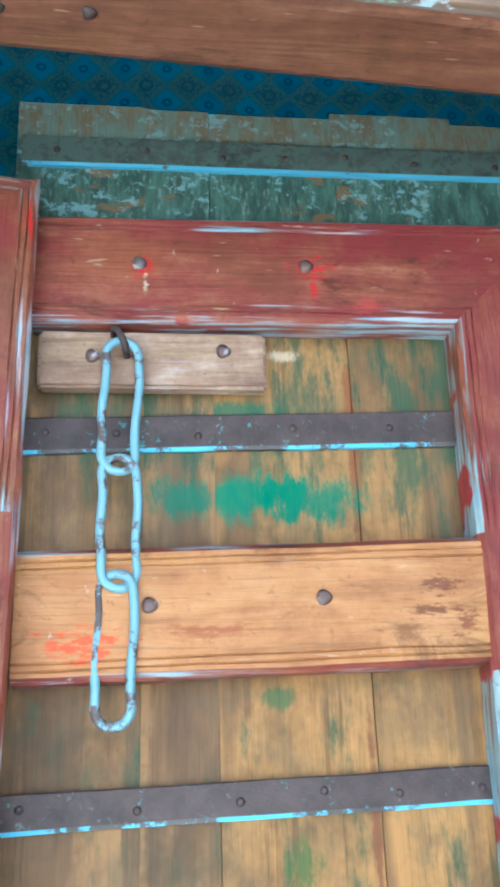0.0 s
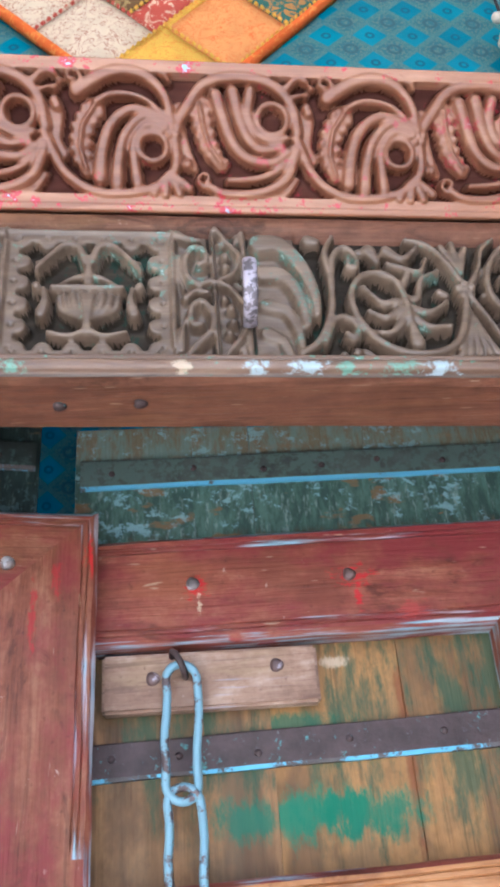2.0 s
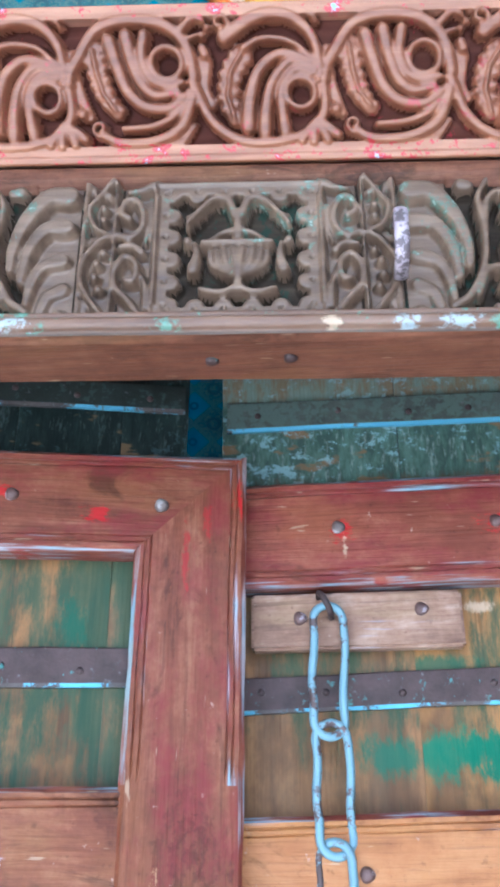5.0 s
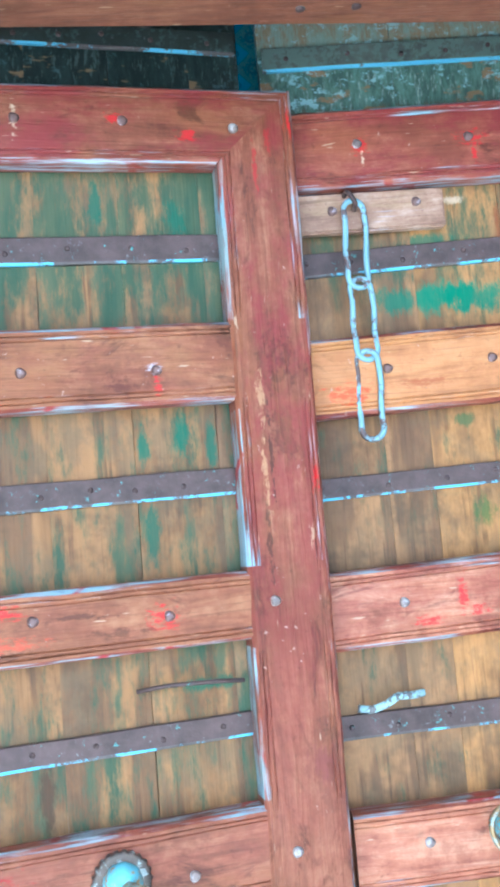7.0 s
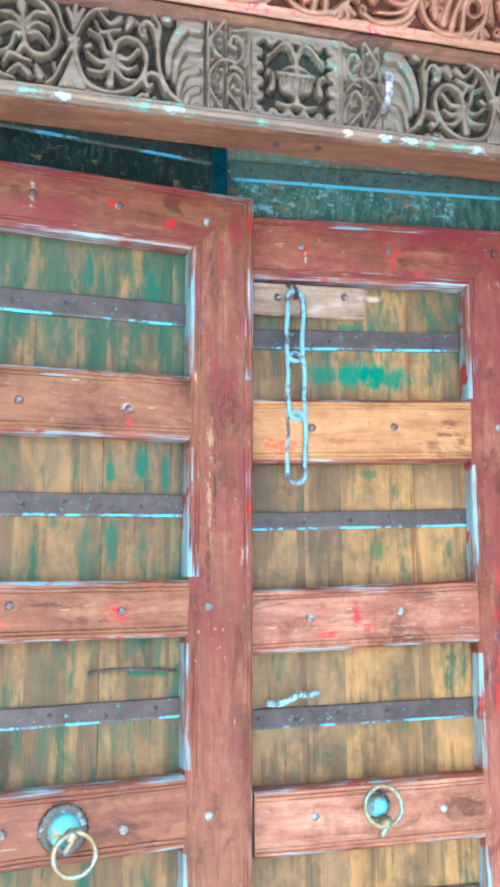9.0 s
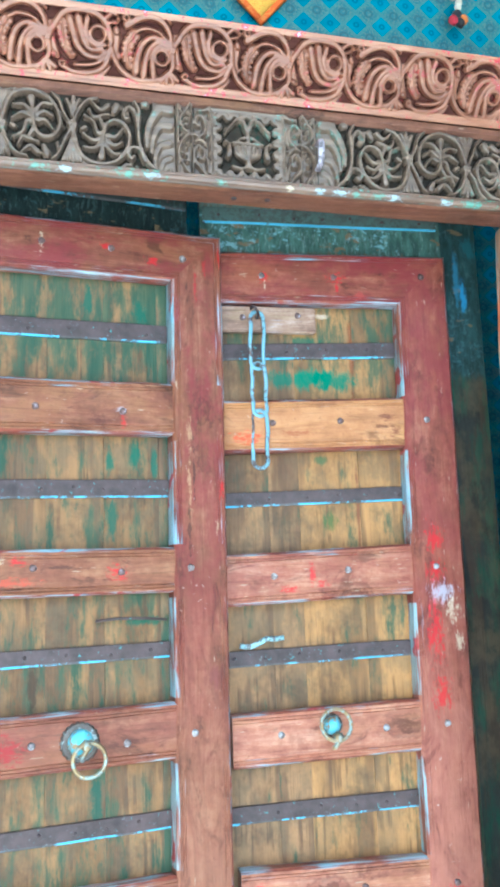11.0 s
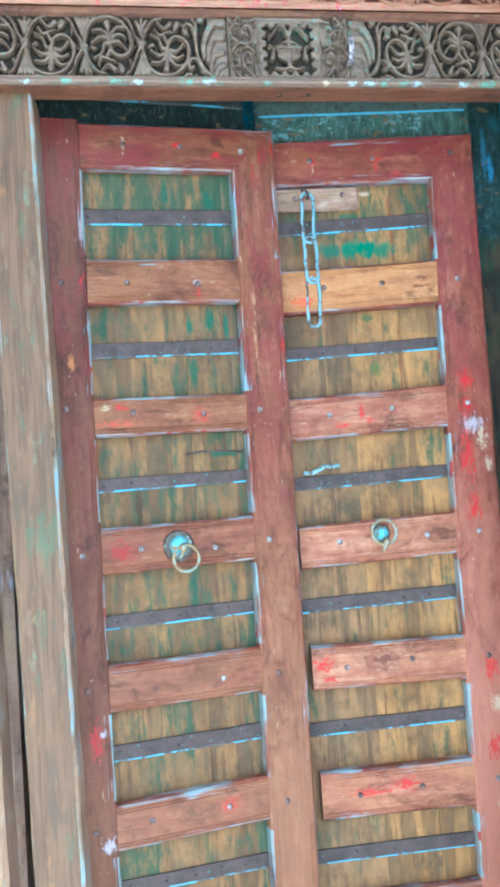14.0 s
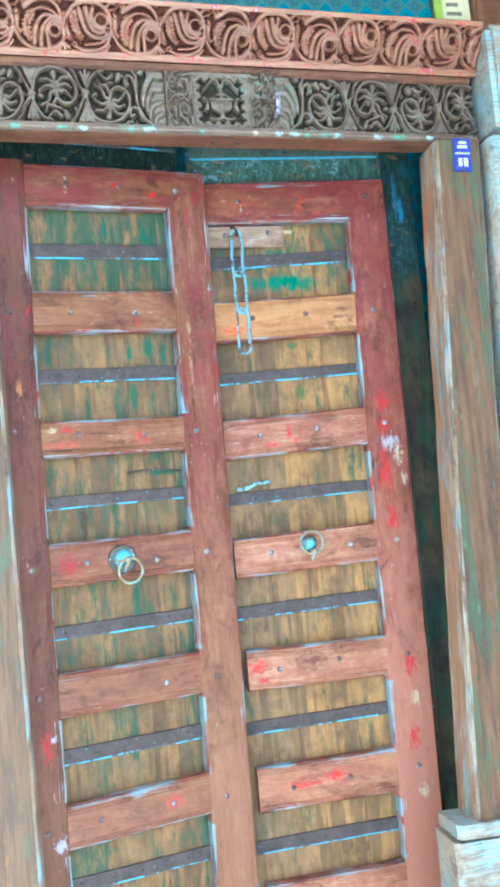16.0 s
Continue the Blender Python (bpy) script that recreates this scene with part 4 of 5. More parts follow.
# an urn on a dish between drooping sprays
for e in (-1, 1):
    def X(px, py):
        return cx + e * (px - 242) * 0.000248, (418 - py) * 0.000326

    lin.stroke([X(250, 158), X(272, 112), X(312, 108), X(352, 140), X(392, 180)], 0.0044, 0.97 * LD, 0.0024, 3.0)
    lin.stroke([X(330, 118), X(366, 150), X(396, 158)], 0.0028, 0.85 * LD, 0.0018, 3.0)
    lin.stroke([X(366, 232), X(362, 266), X(372, 300)], 0.0026, 0.85 * LD, 0.0056, 3.0)
    lin.dab(*X(388, 224), 0.0046, 0.92 * LD, flat=1.8)
    lin.stroke([X(250, 350), X(292, 362), X(352, 352)], 0.0034, 0.92 * LD, 0.0024, 3.0)
    for px, w in ((252, 0.0046), (280, 0.0044), (304, 0.0038), (324, 0.0030)):
        lin.stroke([X(242 + (px - 242) * 0.30, 316), X(px - 4, 282), X(px + 4, 246)], w * 0.75, (0.95 - 0.004 * (px - 252)) * LD, w * 0.9, 2.2)
    lin.stroke([X(246, 196), X(284, 204), X(322, 224)], 0.0040, 0.88 * LD, 0.0024, 2.2)
lin.stroke([(cx - 0.0250, 0.0610), (cx + 0.0250, 0.0610)], 0.0028, 1.0 * LD, flat=3.0)
lin.stroke([(cx, 0.088), (cx, 0.066)], 0.0034, 0.98 * LD, 0.0055, 2.0)
lin.stroke([(cx, 0.034), (cx, 0.022)], 0.0030, 0.90 * LD, 0.0055, 3.0)
# plain band above, rounded bead below
band = np.where(lin.v > 0.122, 0.0155, 0)[None, :]
bead = np.where((lin.v < -0.004) & (lin.v > -0.0173), 0.0245 * np.sqrt(np.maximum(0, 1 - ((lin.v + 0.0105) / 0.0070) ** 4)), np.where(lin.v < 0.0005, 0.0200, 0))[None, :]
lin.h = np.where(lin.h > 0.74 * LD, 0.74 * LD + (lin.h - 0.74 * LD) * 0.55, lin.h)      # cut into a flat board
lin.soften(1)
lin.h = np.maximum(np.maximum(lin.h, band), bead)


def lin_place(s, v, h):
    return s, LY + 0.0253 - h + SKEW * s, LZ + v + SLOPE * s


lintel = thing("lintel", "dark carved wooden lintel with scrolling roundels and a central square", "lintel", kind="structure")
# low relief takes the material darkened for recess shade
put("carving", lin.mesh("carving", lin_place, ["lintel", "lintel_bead", "lintel_recess_shade", "soffit"], lambda v, h: np.where(v < -0.0166, 3, np.where(v < -0.0005, 1, np.where(v > 0.1213, 3, np.where(h < LD * 0.29, 2, 0)))).astype(np.int32)), lintel)
sec = [(LZ + 0.1325, 0.575), (LZ - 0.0085, 0.575), (LZ - 0.0145, 0.566), (LZ - 0.0205, LY + 0.014), (LZ - 0.0190, LY + 0.006), (LZ - 0.0150, LY + 0.0300), (LZ + 0.1325, LY + 0.0310)]
put("timber", prism("timber", sec[::-1], ["soffit"], "x", LIN0, LIN1, steps=14, shear=SLOPE, drift=SKEW), lintel)

# ---- door leaves ----
NAIL = {m: lathe("nail", [(0.0060, 0.001), (0.0058, -0.001), (0.0050, -0.0026), (0.0034, -0.0036), (0.0010, -0.0039)], m, 14, 3, 0.06) for m in ("nail", "nail_pale")}
RIVET = lathe("rivet", [(0.0034, 0.0005), (0.0030, -0.0010), (0.0012, -0.0019)], "iron", 8)
THICK = 0.029


def leaf(name, label, m, rails, stiles, planks, straps, nails, rail_span, rail_mats, stile_mats, bottom, strap_span, shear=0.0, tilts=(), ref=0.0, top_iron="iron_green"):
    door = thing(name, label, "door", m)
    for i, (z0, z1) in enumerate(rails):
        sec, mk = framed(z0, z1, THICK)
        u0, u1 = stiles[-1][:2]
        mitre = (u0, z0, (u1 - u0) / (z1 - z0)) if i == 0 else None
        put("rail", prism("rail", sec, [rail_mats[i], rail_mats[i] + "_edge", "side_x"], "x", *rail_span[i], mk, 14, shear=tilts[i], seed=i + len(label), ref=ref, cut=mitre), door)
    z_in = rails[0][0] + tilts[0] * (stiles[-1][0] - ref)
    z_out = rails[0][1] + tilts[0] * (stiles[-1][1] - ref)
    for i, (u0, u1, b0, b1) in enumerate(stiles):
        sec, mk = framed(u0, u1, THICK + 0.001, b0, b1)
        sec = [(c, y - 0.003) if y < THICK else (c, y) for c, y in sec]
        if i == len(stiles) - 1:
            mk = mk[:-4] + [3 if m == 2 else m for m in mk[-4:]]
        put("stile", prism("stile", sec, [stile_mats[i], stile_mats[i] + "_edge", "side_z", "side_outer"], "z", bottom, rails[0][1] + 0.002, mk, 150, 0.0007, shear if i == len(stiles) - 1 else 0.0, seed=i + 20, ref=2.2, cut=(z_in, u0, (z_out - z_in) / (u1 - u0)) if i == len(stiles) - 1 else None, stops=[(z0 - 0.008, z1 + 0.008) for z0, z1 in (rails[1:] if i == len(stiles) - 1 else rails)], face=-0.003), door)
    for i, (u0, u1, top, mat) in enumerate(planks):
        j = 0.0003 * ((i * 7) % 3 - 1)
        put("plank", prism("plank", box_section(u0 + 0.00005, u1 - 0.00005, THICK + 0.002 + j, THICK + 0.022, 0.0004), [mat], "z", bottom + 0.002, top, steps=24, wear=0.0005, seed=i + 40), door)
    for i, (z0, z1) in enumerate(straps):
        y0 = THICK - 0.003
        sec = [(z0, y0 + 0.006), (z0, y0 + 0.0008), (z0 + 0.0030, y0), (z1 - 0.001, y0), (z1, y0 + 0.0008), (z1, y0 + 0.006)]
        st = put("iron_strap", prism("iron_strap", sec, ["iron" if i else top_iron, "iron_edge_top" if not i and top_iron == "iron_green" else "iron_edge"], "x", *strap_span, [1, 1, 0, 0, 0, 0], 16, 0.0005, shear=tilts[-1] if i else 0.0, seed=i + 60, ref=ref), door)
        for k in range(7):
            u = strap_span[0] + 0.03 + (strap_span[1] - strap_span[0] - 0.06) * (k + 0.2 * math.sin(i * 3 + k)) / 6
            put("rivet", RIVET, st, at=(u, y0, (z0 + z1) / 2 + 0.003 * math.sin(i + k * 2) + (tilts[-1] * (u - ref) if i else 0)))
    for u, z, mat in nails:
        on_stile = any(a <= u <= b for a, b, *_ in stiles)
        put("nail", NAIL[mat], door, at=(u, -0.003 if on_stile else 0, z))
    return door


def with_rest(zs, step=(0.25, 0.088), low=0.05):
    """Carry the rails on down to the foot of the leaf."""
    zs = list(zs)
    while zs[-1][0] - step[0] > low - 0.02:
        top = zs[-1][1] - step[0]
        zs.append((top - step[1], top))
    return zs


r_rails = with_rest([(2.099, 2.196), (1.825, 1.918), (1.560, 1.648), (1.293, 1.380), (1.040, 1.128), (0.783, 0.877), (0.540, 0.632)])
l_rails = with_rest([(2.116, 2.207), (1.841, 1.930), (1.578, 1.652), (1.314, 1.402), (1.055, 1.141), (0.803, 0.886), (0.552, 0.640)])
r_straps = [(2.2615, 2.292), (2.000, 2.030), (1.730, 1.756), (1.454, 1.482), (1.199, 1.228), (0.947, 0.975), (0.692, 0.721), (0.44, 0.468), (0.19, 0.218)]
l_straps = [(2.266, 2.294), (2.008, 2.040), (1.737, 1.767), (1.472, 1.498), (1.206, 1.234), (0.957, 0.988), (0.707, 0.736), (0.455, 0.483), (0.20, 0.228)]
r_nails = [(0.048, 2.149, "nail_pale"), (0.184, 2.150, "nail"), (0.355, 2.155, "nail"), (0.347, 1.879, "nail_pale"), (0.345, 1.612, "nail_pale"), (0.346, 1.342, "nail_pale"), (0.344, 1.084, "nail"), (0.343, 0.836, "nail_pale"),
           (0.183, 1.877, "nail"), (0.058, 1.873, "nail"), (0.050, 1.602, "nail_pale"), (0.183, 1.610, "nail_pale"), (0.052, 1.338, "nail_pale"), (0.236, 1.340, "nail_pale"), (0.047, 1.082, "nail"),
           (0.184, 1.089, "nail"), (0.055, 0.826, "nail"), (0.184, 0.833, "nail")]
l_nails = [(-0.315, 2.164, "nail"), (-0.197, 2.165, "nail"), (-0.070, 2.159, "nail_pale"), (-0.323, 1.881, "nail"), (-0.179, 1.879, "nail"), (-0.184, 1.614, "nail"), (-0.325, 1.622, "nail"), (-0.067, 1.619, "nail_pale"),
           (-0.325, 1.356, "nail_pale"), (-0.177, 1.348, "nail_pale"), (-0.066, 1.355, "nail_pale"), (-0.178, 1.092, "nail_pale"), (-0.334, 0.844, "nail"), (-0.182, 0.847, "nail"),
           (-0.451, 1.880, "nail"), (-0.456, 1.632, "nail"), (-0.438, 1.350, "nail_pale"), (-0.443, 1.099, "nail"), (-0.441, 0.838, "nail"), (-0.066, 1.09, "nail"), (-0.066, 0.84, "nail")]
R_POSE, L_POSE = pose(0, 0.739, 0), pose(-0.034, 0.715, 0, 0, 0, 12)
right_leaf = leaf("door_leaf", "closed leaf of worn planks framed by red-stained rails, one honey-coloured", R_POSE, r_rails, [(0.306, 0.405, True, False)],
                  [(-0.060, 0.052, 2.330, "r_plank_dark"), (0.052, 0.108, 2.328, "r_plank_dark"), (0.108, 0.221, 2.326, "r_plank"), (0.221, 0.335, 2.332, "r_plank"), (0.335, 0.412, 2.325, "r_plank_gray"),
                   (0.412, 0.486, 2.32, "teal_board")],
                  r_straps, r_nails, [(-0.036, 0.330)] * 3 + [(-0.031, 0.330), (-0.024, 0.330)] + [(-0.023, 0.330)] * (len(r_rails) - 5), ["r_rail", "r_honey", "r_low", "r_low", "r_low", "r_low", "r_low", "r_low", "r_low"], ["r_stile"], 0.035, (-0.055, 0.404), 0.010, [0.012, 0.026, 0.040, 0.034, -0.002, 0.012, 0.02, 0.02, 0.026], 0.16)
left_leaf = leaf("door_leaf", "slightly open leaf of green-streaked planks with red-brown rails and stiles", L_POSE, l_rails, [(-0.490, -0.400, False, True), (-0.090, 0.004, True, True)],
                 [(-0.495, -0.402, 2.327, "l_plank"), (-0.402, -0.300, 2.325, "l_plank"), (-0.300, -0.205, 2.328, "l_plank"), (-0.205, -0.110, 2.326, "l_plank"), (-0.110, -0.048, 2.327, "l_plank_dark")],
                 l_straps, l_nails, [(-0.425, -0.065)] * len(l_rails), ["l_rail", "l_brown", "l_brown"] + ["l_rail"] * (len(l_rails) - 3), ["l_stile_dark", "l_stile"], 0.035, (-0.47, -0.052), 0.009, [0.016, 0.018, 0.012, 0.020, 0.018, 0.045, 0.02, 0.02, 0.02], -0.24, "iron_shade")

# chain block on the right leaf
blk = put("block", block("block", -0.030, 0.1495, 0.011, 0.0262, 2.045, 2.0935, ["block"], 0.0025), right_leaf, "pale bare wooden block")
for u, z in ((0.012, 2.0715), (0.115, 2.077)):
    put("nail", NAIL["nail"], blk, at=(u, 0.011, z))


def ring_handle(door, u, z, rim, dome, r, swing, tilt, drop):
    """A lobed rosette with a painted dome, an eye and a ring; tilt turns the ring round the eye."""
    boss = put("boss", lathe("boss", [(rim, 0.0), (rim, -0.004), (rim * 0.90, -0.007), (rim * 0.78, -0.0055), (dome, -0.006)], "boss_rim", 64, 22, 0.05), door, "dark lobed rosette", at=(u, -0.001, z))
    put("dome", lathe("dome", [(dome, -0.004), (dome * 0.98, -0.010), (dome * 0.80, -0.016), (dome * 0.45, -0.020), (dome * 0.12, -0.021)], "boss", 36, 9, 0.02), boss, "domed boss with worn turquoise paint")
    put("eye", tube("eye", [(0.010 * math.cos(a) * 0.6, -0.022 - 0.008 * math.sin(a), -0.010 + 0.010 * math.cos(a)) for a in [math.pi * i / 8 for i in range(9)]], 0.0040, "brass"), boss, at=(0.004, 0, drop + 0.004))
    put("knob", lathe("knob", [(0.0075, -0.012), (0.0085, -0.022), (0.0080, -0.031), (0.0055, -0.035), (0.0015, -0.036)], "brass", 16), boss, "small brass knob", at=(0.005, 0, drop))
    pts = [(r * math.sin(a) * (1 + 0.02 * math.sin(2 * a + 1)), 0, -r - r * math.cos(a) + 0.004) for a in [2 * math.pi * i / 44 for i in range(44)]]
    put("ring", tube("ring", pts, 0.0033, "brass", True), boss, "worn brass ring", at=(0.005, -0.030, drop), turn=(swing, tilt, 0))
    return boss


ring_handle(left_leaf, -0.252, 1.356, 0.0300, 0.0205, 0.0255, 6, -10, -0.003)
ring_handle(right_leaf, 0.138, 1.350, 0.0190, 0.0150, 0.0255, 6, 172, -0.018)

# small hasps on the third panels
put("hasp", tube("hasp", [(-0.222, 0.019, 1.537), (-0.19, 0.016, 1.540), (-0.168, 0.012, 1.540), (-0.135, 0.016, 1.5385), (-0.104, 0.019, 1.536)], 0.0024, "iron", flat=1.0), left_leaf, "thin iron hasp")
put("hasp", tube("hasp", [(-0.012, 0.016, 1.486), (0.004, 0.012, 1.484), (0.020, 0.010, 1.489), (0.034, 0.010, 1.497), (0.050, 0.014, 1.496), (0.066, 0.018, 1.497)], 0.0045, "hook", flat=0.7), right_leaf, "bent iron hasp with turquoise paint")


# ---- chain ----
def link(zt, zb, half, twist):
    """A long link of bent rod between two heights."""
    r = half
    n = 10
    mid = [(r * math.cos(math.pi * i / n), 0, r * math.sin(math.pi * i / n)) for i in range(n + 1)]
    top, bot = zt - r, zb + r
    pts = [(x, 0, top + z) for x, _, z in mid]
    pts += [(-r + 0.0012 * math.sin(k * 1.3), 0, top + (bot - top) * k / 6) for k in range(1, 6)]
    pts += [(-x, 0, bot - z) for x, _, z in mid]
    pts += [(r - 0.0012 * math.sin(k * 1.1), 0, bot + (top - bot) * k / 6) for k in range(1, 6)]
    return pts


chain = thing("door_chain", "hanging iron door chain of long links, flaking light-blue paint", "chain", pose(0.0350, 0.7395, 0))
for i, (zt, zb, tw, dx) in enumerate(((2.079, 1.972, 14, 0.0), (1.983, 1.885, 10, 0.0006), (1.8955, 1.791, -14, -0.001))):
    mid = (zt + zb) / 2
    put("link", tube("link", link(zt - mid, zb - mid, 0.0129, 0), 0.0035, "chain", True), chain, at=(dx, -0.001, mid), turn=(0, (1.5, -1.0, 0.5)[i], tw))
put("staple", tube("staple", [(-0.007, 0.014, 2.089), (-0.006, -0.001, 2.090), (-0.003, -0.007, 2.086), (0.001, -0.008, 2.078), (0.003, -0.006, 2.073), (0.004, 0.014, 2.071)], 0.0028, "iron"), chain, "rusty iron staple")

# two stub nails in the soffit
STUB = lathe("nail", [(0.0050, 0.001), (0.0048, -0.002), (0.0030, -0.0032), (0.0010, -0.0035)], "iron", 10, 3, 0.1)
for u in (0.0195, -0.036):
    put("nail", STUB, lintel, at=(u, 0.531, 2.1985 - 0.012 * u), turn=(90, 0, 0))

# ---- iron clip on the lintel ----
clip = put("iron_clip", tube("iron_clip", [(0.0995, 0.500, 2.281), (0.0995, 0.480, 2.280), (0.099, 0.475, 2.274), (0.0987, 0.475, 2.262), (0.0983, 0.475, 2.250), (0.098, 0.480, 2.241), (0.098, 0.502, 2.239)], 0.0050, "lilac_iron", flat=0.5))
tagged(clip, "bent iron clip with chalky lilac paint fixed to the carved lintel", "clip")


# ---- posts and jambs ----
def upright(name, label, x0, x1, y0, y1, z0, z1, lean, mats, bev=0.006, seed=0):
    """A leaning squared post; x0 and x1 are its sides at the top."""
    sec = [(x0, y1), (x0, y0 + bev * 2.5), (x0 + bev * 0.4, y0 + bev), (x0 + bev, y0), (x1 - bev, y0), (x1, y0 + bev), (x1, y1)]
    th = thing(name, label, "door post", kind="structure")
    put("shaft", prism("shaft", sec, mats, "z", z0, z1, [2 if len(mats) > 2 else 1, 1, 1, 0, 1, 1, 0], 40, 0.0012, lean, seed, z1), th)
    return th


post_r = upright("post_east", "leaning worn wooden door post with traces of green paint", 0.440, 0.545, 0.500, 0.592, 0.0, 2.186, 0.050, ["post_r", "post_arris", "post_side"], 0.007, 1)
post_l = upright("post_west", "worn wooden door post with traces of green paint", -0.585, -0.497, 0.500, 0.592, 0.0, 2.214, -0.016, ["post_l", "post_edge"], 0.006, 2)
put("base", prism("base", [(0.318, 0.600), (0.318, 0.500), (0.330, 0.488), (0.470, 0.488), (0.482, 0.500), (0.482, 0.600)], ["base"], "z", 0.0, 0.745, steps=16, wear=0.0015, seed=5), post_r, "pale worn base block")
put("base_cap", prism("base_cap", [(0.326, 0.597), (0.326, 0.500), (0.338, 0.490), (0.466, 0.490), (0.476, 0.500), (0.476, 0.597)], ["base"], "z", 0.750, 0.778, steps=4, wear=0.0015, seed=6), post_r, "worn moulding")
outer_r = upright("jamb_east", "broad outer jamb of pale weathered wood", 0.556, 0.82, 0.478, 0.66, 0.0, 2.185, 0.040, ["base", "base"], 0.008, 3)
put("cap", block("cap", 0.569, 0.80, 0.458, 0.66, 2.19, 2.43, ["base"], 0.012), outer_r, "plain upper block")
outer_l = upright("jamb_west", "broad outer jamb of weathered wood", -0.86, -0.622, 0.480, 0.66, 0.0, 2.19, -0.016, ["jamb", "jamb"], 0.010, 4)
slab("reveal_west", -0.64, -0.585, 0.575, 0.70, 0.0, 2.2, "jamb", "plain slab closing the recess behind the door post", "reveal")
# these two close the recess in plaster darkened to stand for its shade
slab("reveal_east", 0.575, 0.80, 0.67, 0.84, 0.0, 2.46, "plaster_shade", "plain slab closing the recess behind the door post", "reveal")
slab("reveal_inner", -0.80, -0.60, 0.71, 0.84, 0.0, 2.46, "plaster_shade", "plain slab closing the recess behind the door post", "reveal")

# ---- cloths and hangings above ----
def brocade(name):
    n = Nodes(name)
    x, y, z = n.xyz()
    D = 0.049
    wob = n.math("MULTIPLY", n.math("SUBTRACT", n.noise(n.obj, 9, 2), 0.5), 0.006)
    u = n.math("DIVIDE", n.math("ADD", n.math("ADD", x, z), wob), D)
    v = n.math("DIVIDE", n.math("SUBTRACT", x, z), D)
    fu, fv = n.math("FRACT", u), n.math("FRACT", v)
    row = n.math("PINGPONG", n.math("SUBTRACT", n.math("FLOOR", u), n.math("FLOOR", v)), 1.0)
    cu, cv = n.math("ABSOLUTE", n.math("SUBTRACT", fu, 0.5)), n.math("ABSOLUTE", n.math("SUBTRACT", fv, 0.5))
    edge = n.math("MAXIMUM", cu, cv)
    r = n.math("SQRT", n.math("ADD", n.math("POWER", cu, 2), n.math("POWER", cv, 2)))
    weave = n.noise(n.scaled((900, 900, 260)), 1, 2, 0.6)
    blot = n.noise(n.scaled((14, 14, 14)), 1, 3, 0.6)
    ground = n.mix(n.step(weave, 0.4, 0.6), (0.10, 0.33, 0.38), (0.19, 0.39, 0.39))
    leafy = n.mix(n.step(n.noise(n.scaled((330, 330, 330)), 1, 2, 0.5), 0.5, 0.56), (0.08, 0.29, 0.35), (0.20, 0.37, 0.35))
    flower = n.mix(n.step(n.math("ABSOLUTE", n.math("SUBTRACT", r, 0.2)), 0.07, 0.04), leafy, (0.08, 0.23, 0.28))
    blue = n.mix(n.step(blot, 0.35, 0.65), (0.01, 0.33, 0.50), (0.02, 0.46, 0.64))
    blue = n.mix(n.step(n.math("ABSOLUTE", n.math("SUBTRACT", r, 0.12)), 0.06, 0.03), blue, (0.015, 0.22, 0.36))
    col = n.mix(n.step(row, 0.45, 0.55), blue, flower)
    col = n.mix(n.step(edge, 0.39, 0.43), col, ground)
    mat = n.done(col, 0.42, weave, 0.0006, spec=0.4)
    through_light = n.nt.nodes.new("ShaderNodeBsdfTranslucent")
    blend = n.nt.nodes.new("ShaderNodeMixShader")
    blend.inputs[0].default_value = 0.45
    out = next(q for q in n.nt.nodes if q.bl_idname == "ShaderNodeOutputMaterial")
    n.put(through_light.inputs["Color"], col)
    n.nt.links.new(n.bsdf.outputs[0], blend.inputs[1])
    n.nt.links.new(through_light.outputs[0], blend.inputs[2])
    n.nt.links.new(blend.outputs[0], out.inputs["Surface"])
    return mat


MAT["brocade"] = brocade("brocade")


def hung_cloth(name, label, x0, x1, z0, z1, y, waves, amp, thick=0.003):
    n, m = 90, 36
    th = thing(name, label, "cloth")
    verts, faces = [], []
    for side in (0, 1):
        for i in range(n + 1):
            for j in range(m + 1):
                a, b = i / n, j / m
                yy = y + side * thick + amp * math.sin(a * waves * 6.283) * (0.5 + 0.5 * (1 - b)) + 0.004 * noise.noise(Vector((a * 7, b * 5, 2)))
                verts.append((x0 + (x1 - x0) * a, yy, z0 + (z1 - z0) * b))
    w = m + 1
    off = (n + 1) * w
    for i in range(n):
        for j in range(m):
            p = i * w + j
            faces.append((p, p + w, p + w + 1, p + 1))
            faces.append((off + p, off + p + 1, off + p + w + 1, off + p + w))
    put("cloth", mesh_from("cloth", verts, faces, ["brocade"], smooth=True), th)
    return th


hung_cloth("wall_hanging", "shimmering blue brocade cloth with diamond pattern hung above the beam", -0.80, 0.528, 2.41, 3.25, 0.632, 2.3, 0.004)
hung_cloth("curtain", "blue brocade curtain with diamond pattern hanging behind the doors", -0.70, 0.75, 0.0, 2.85, 0.965, 5, 0.008)

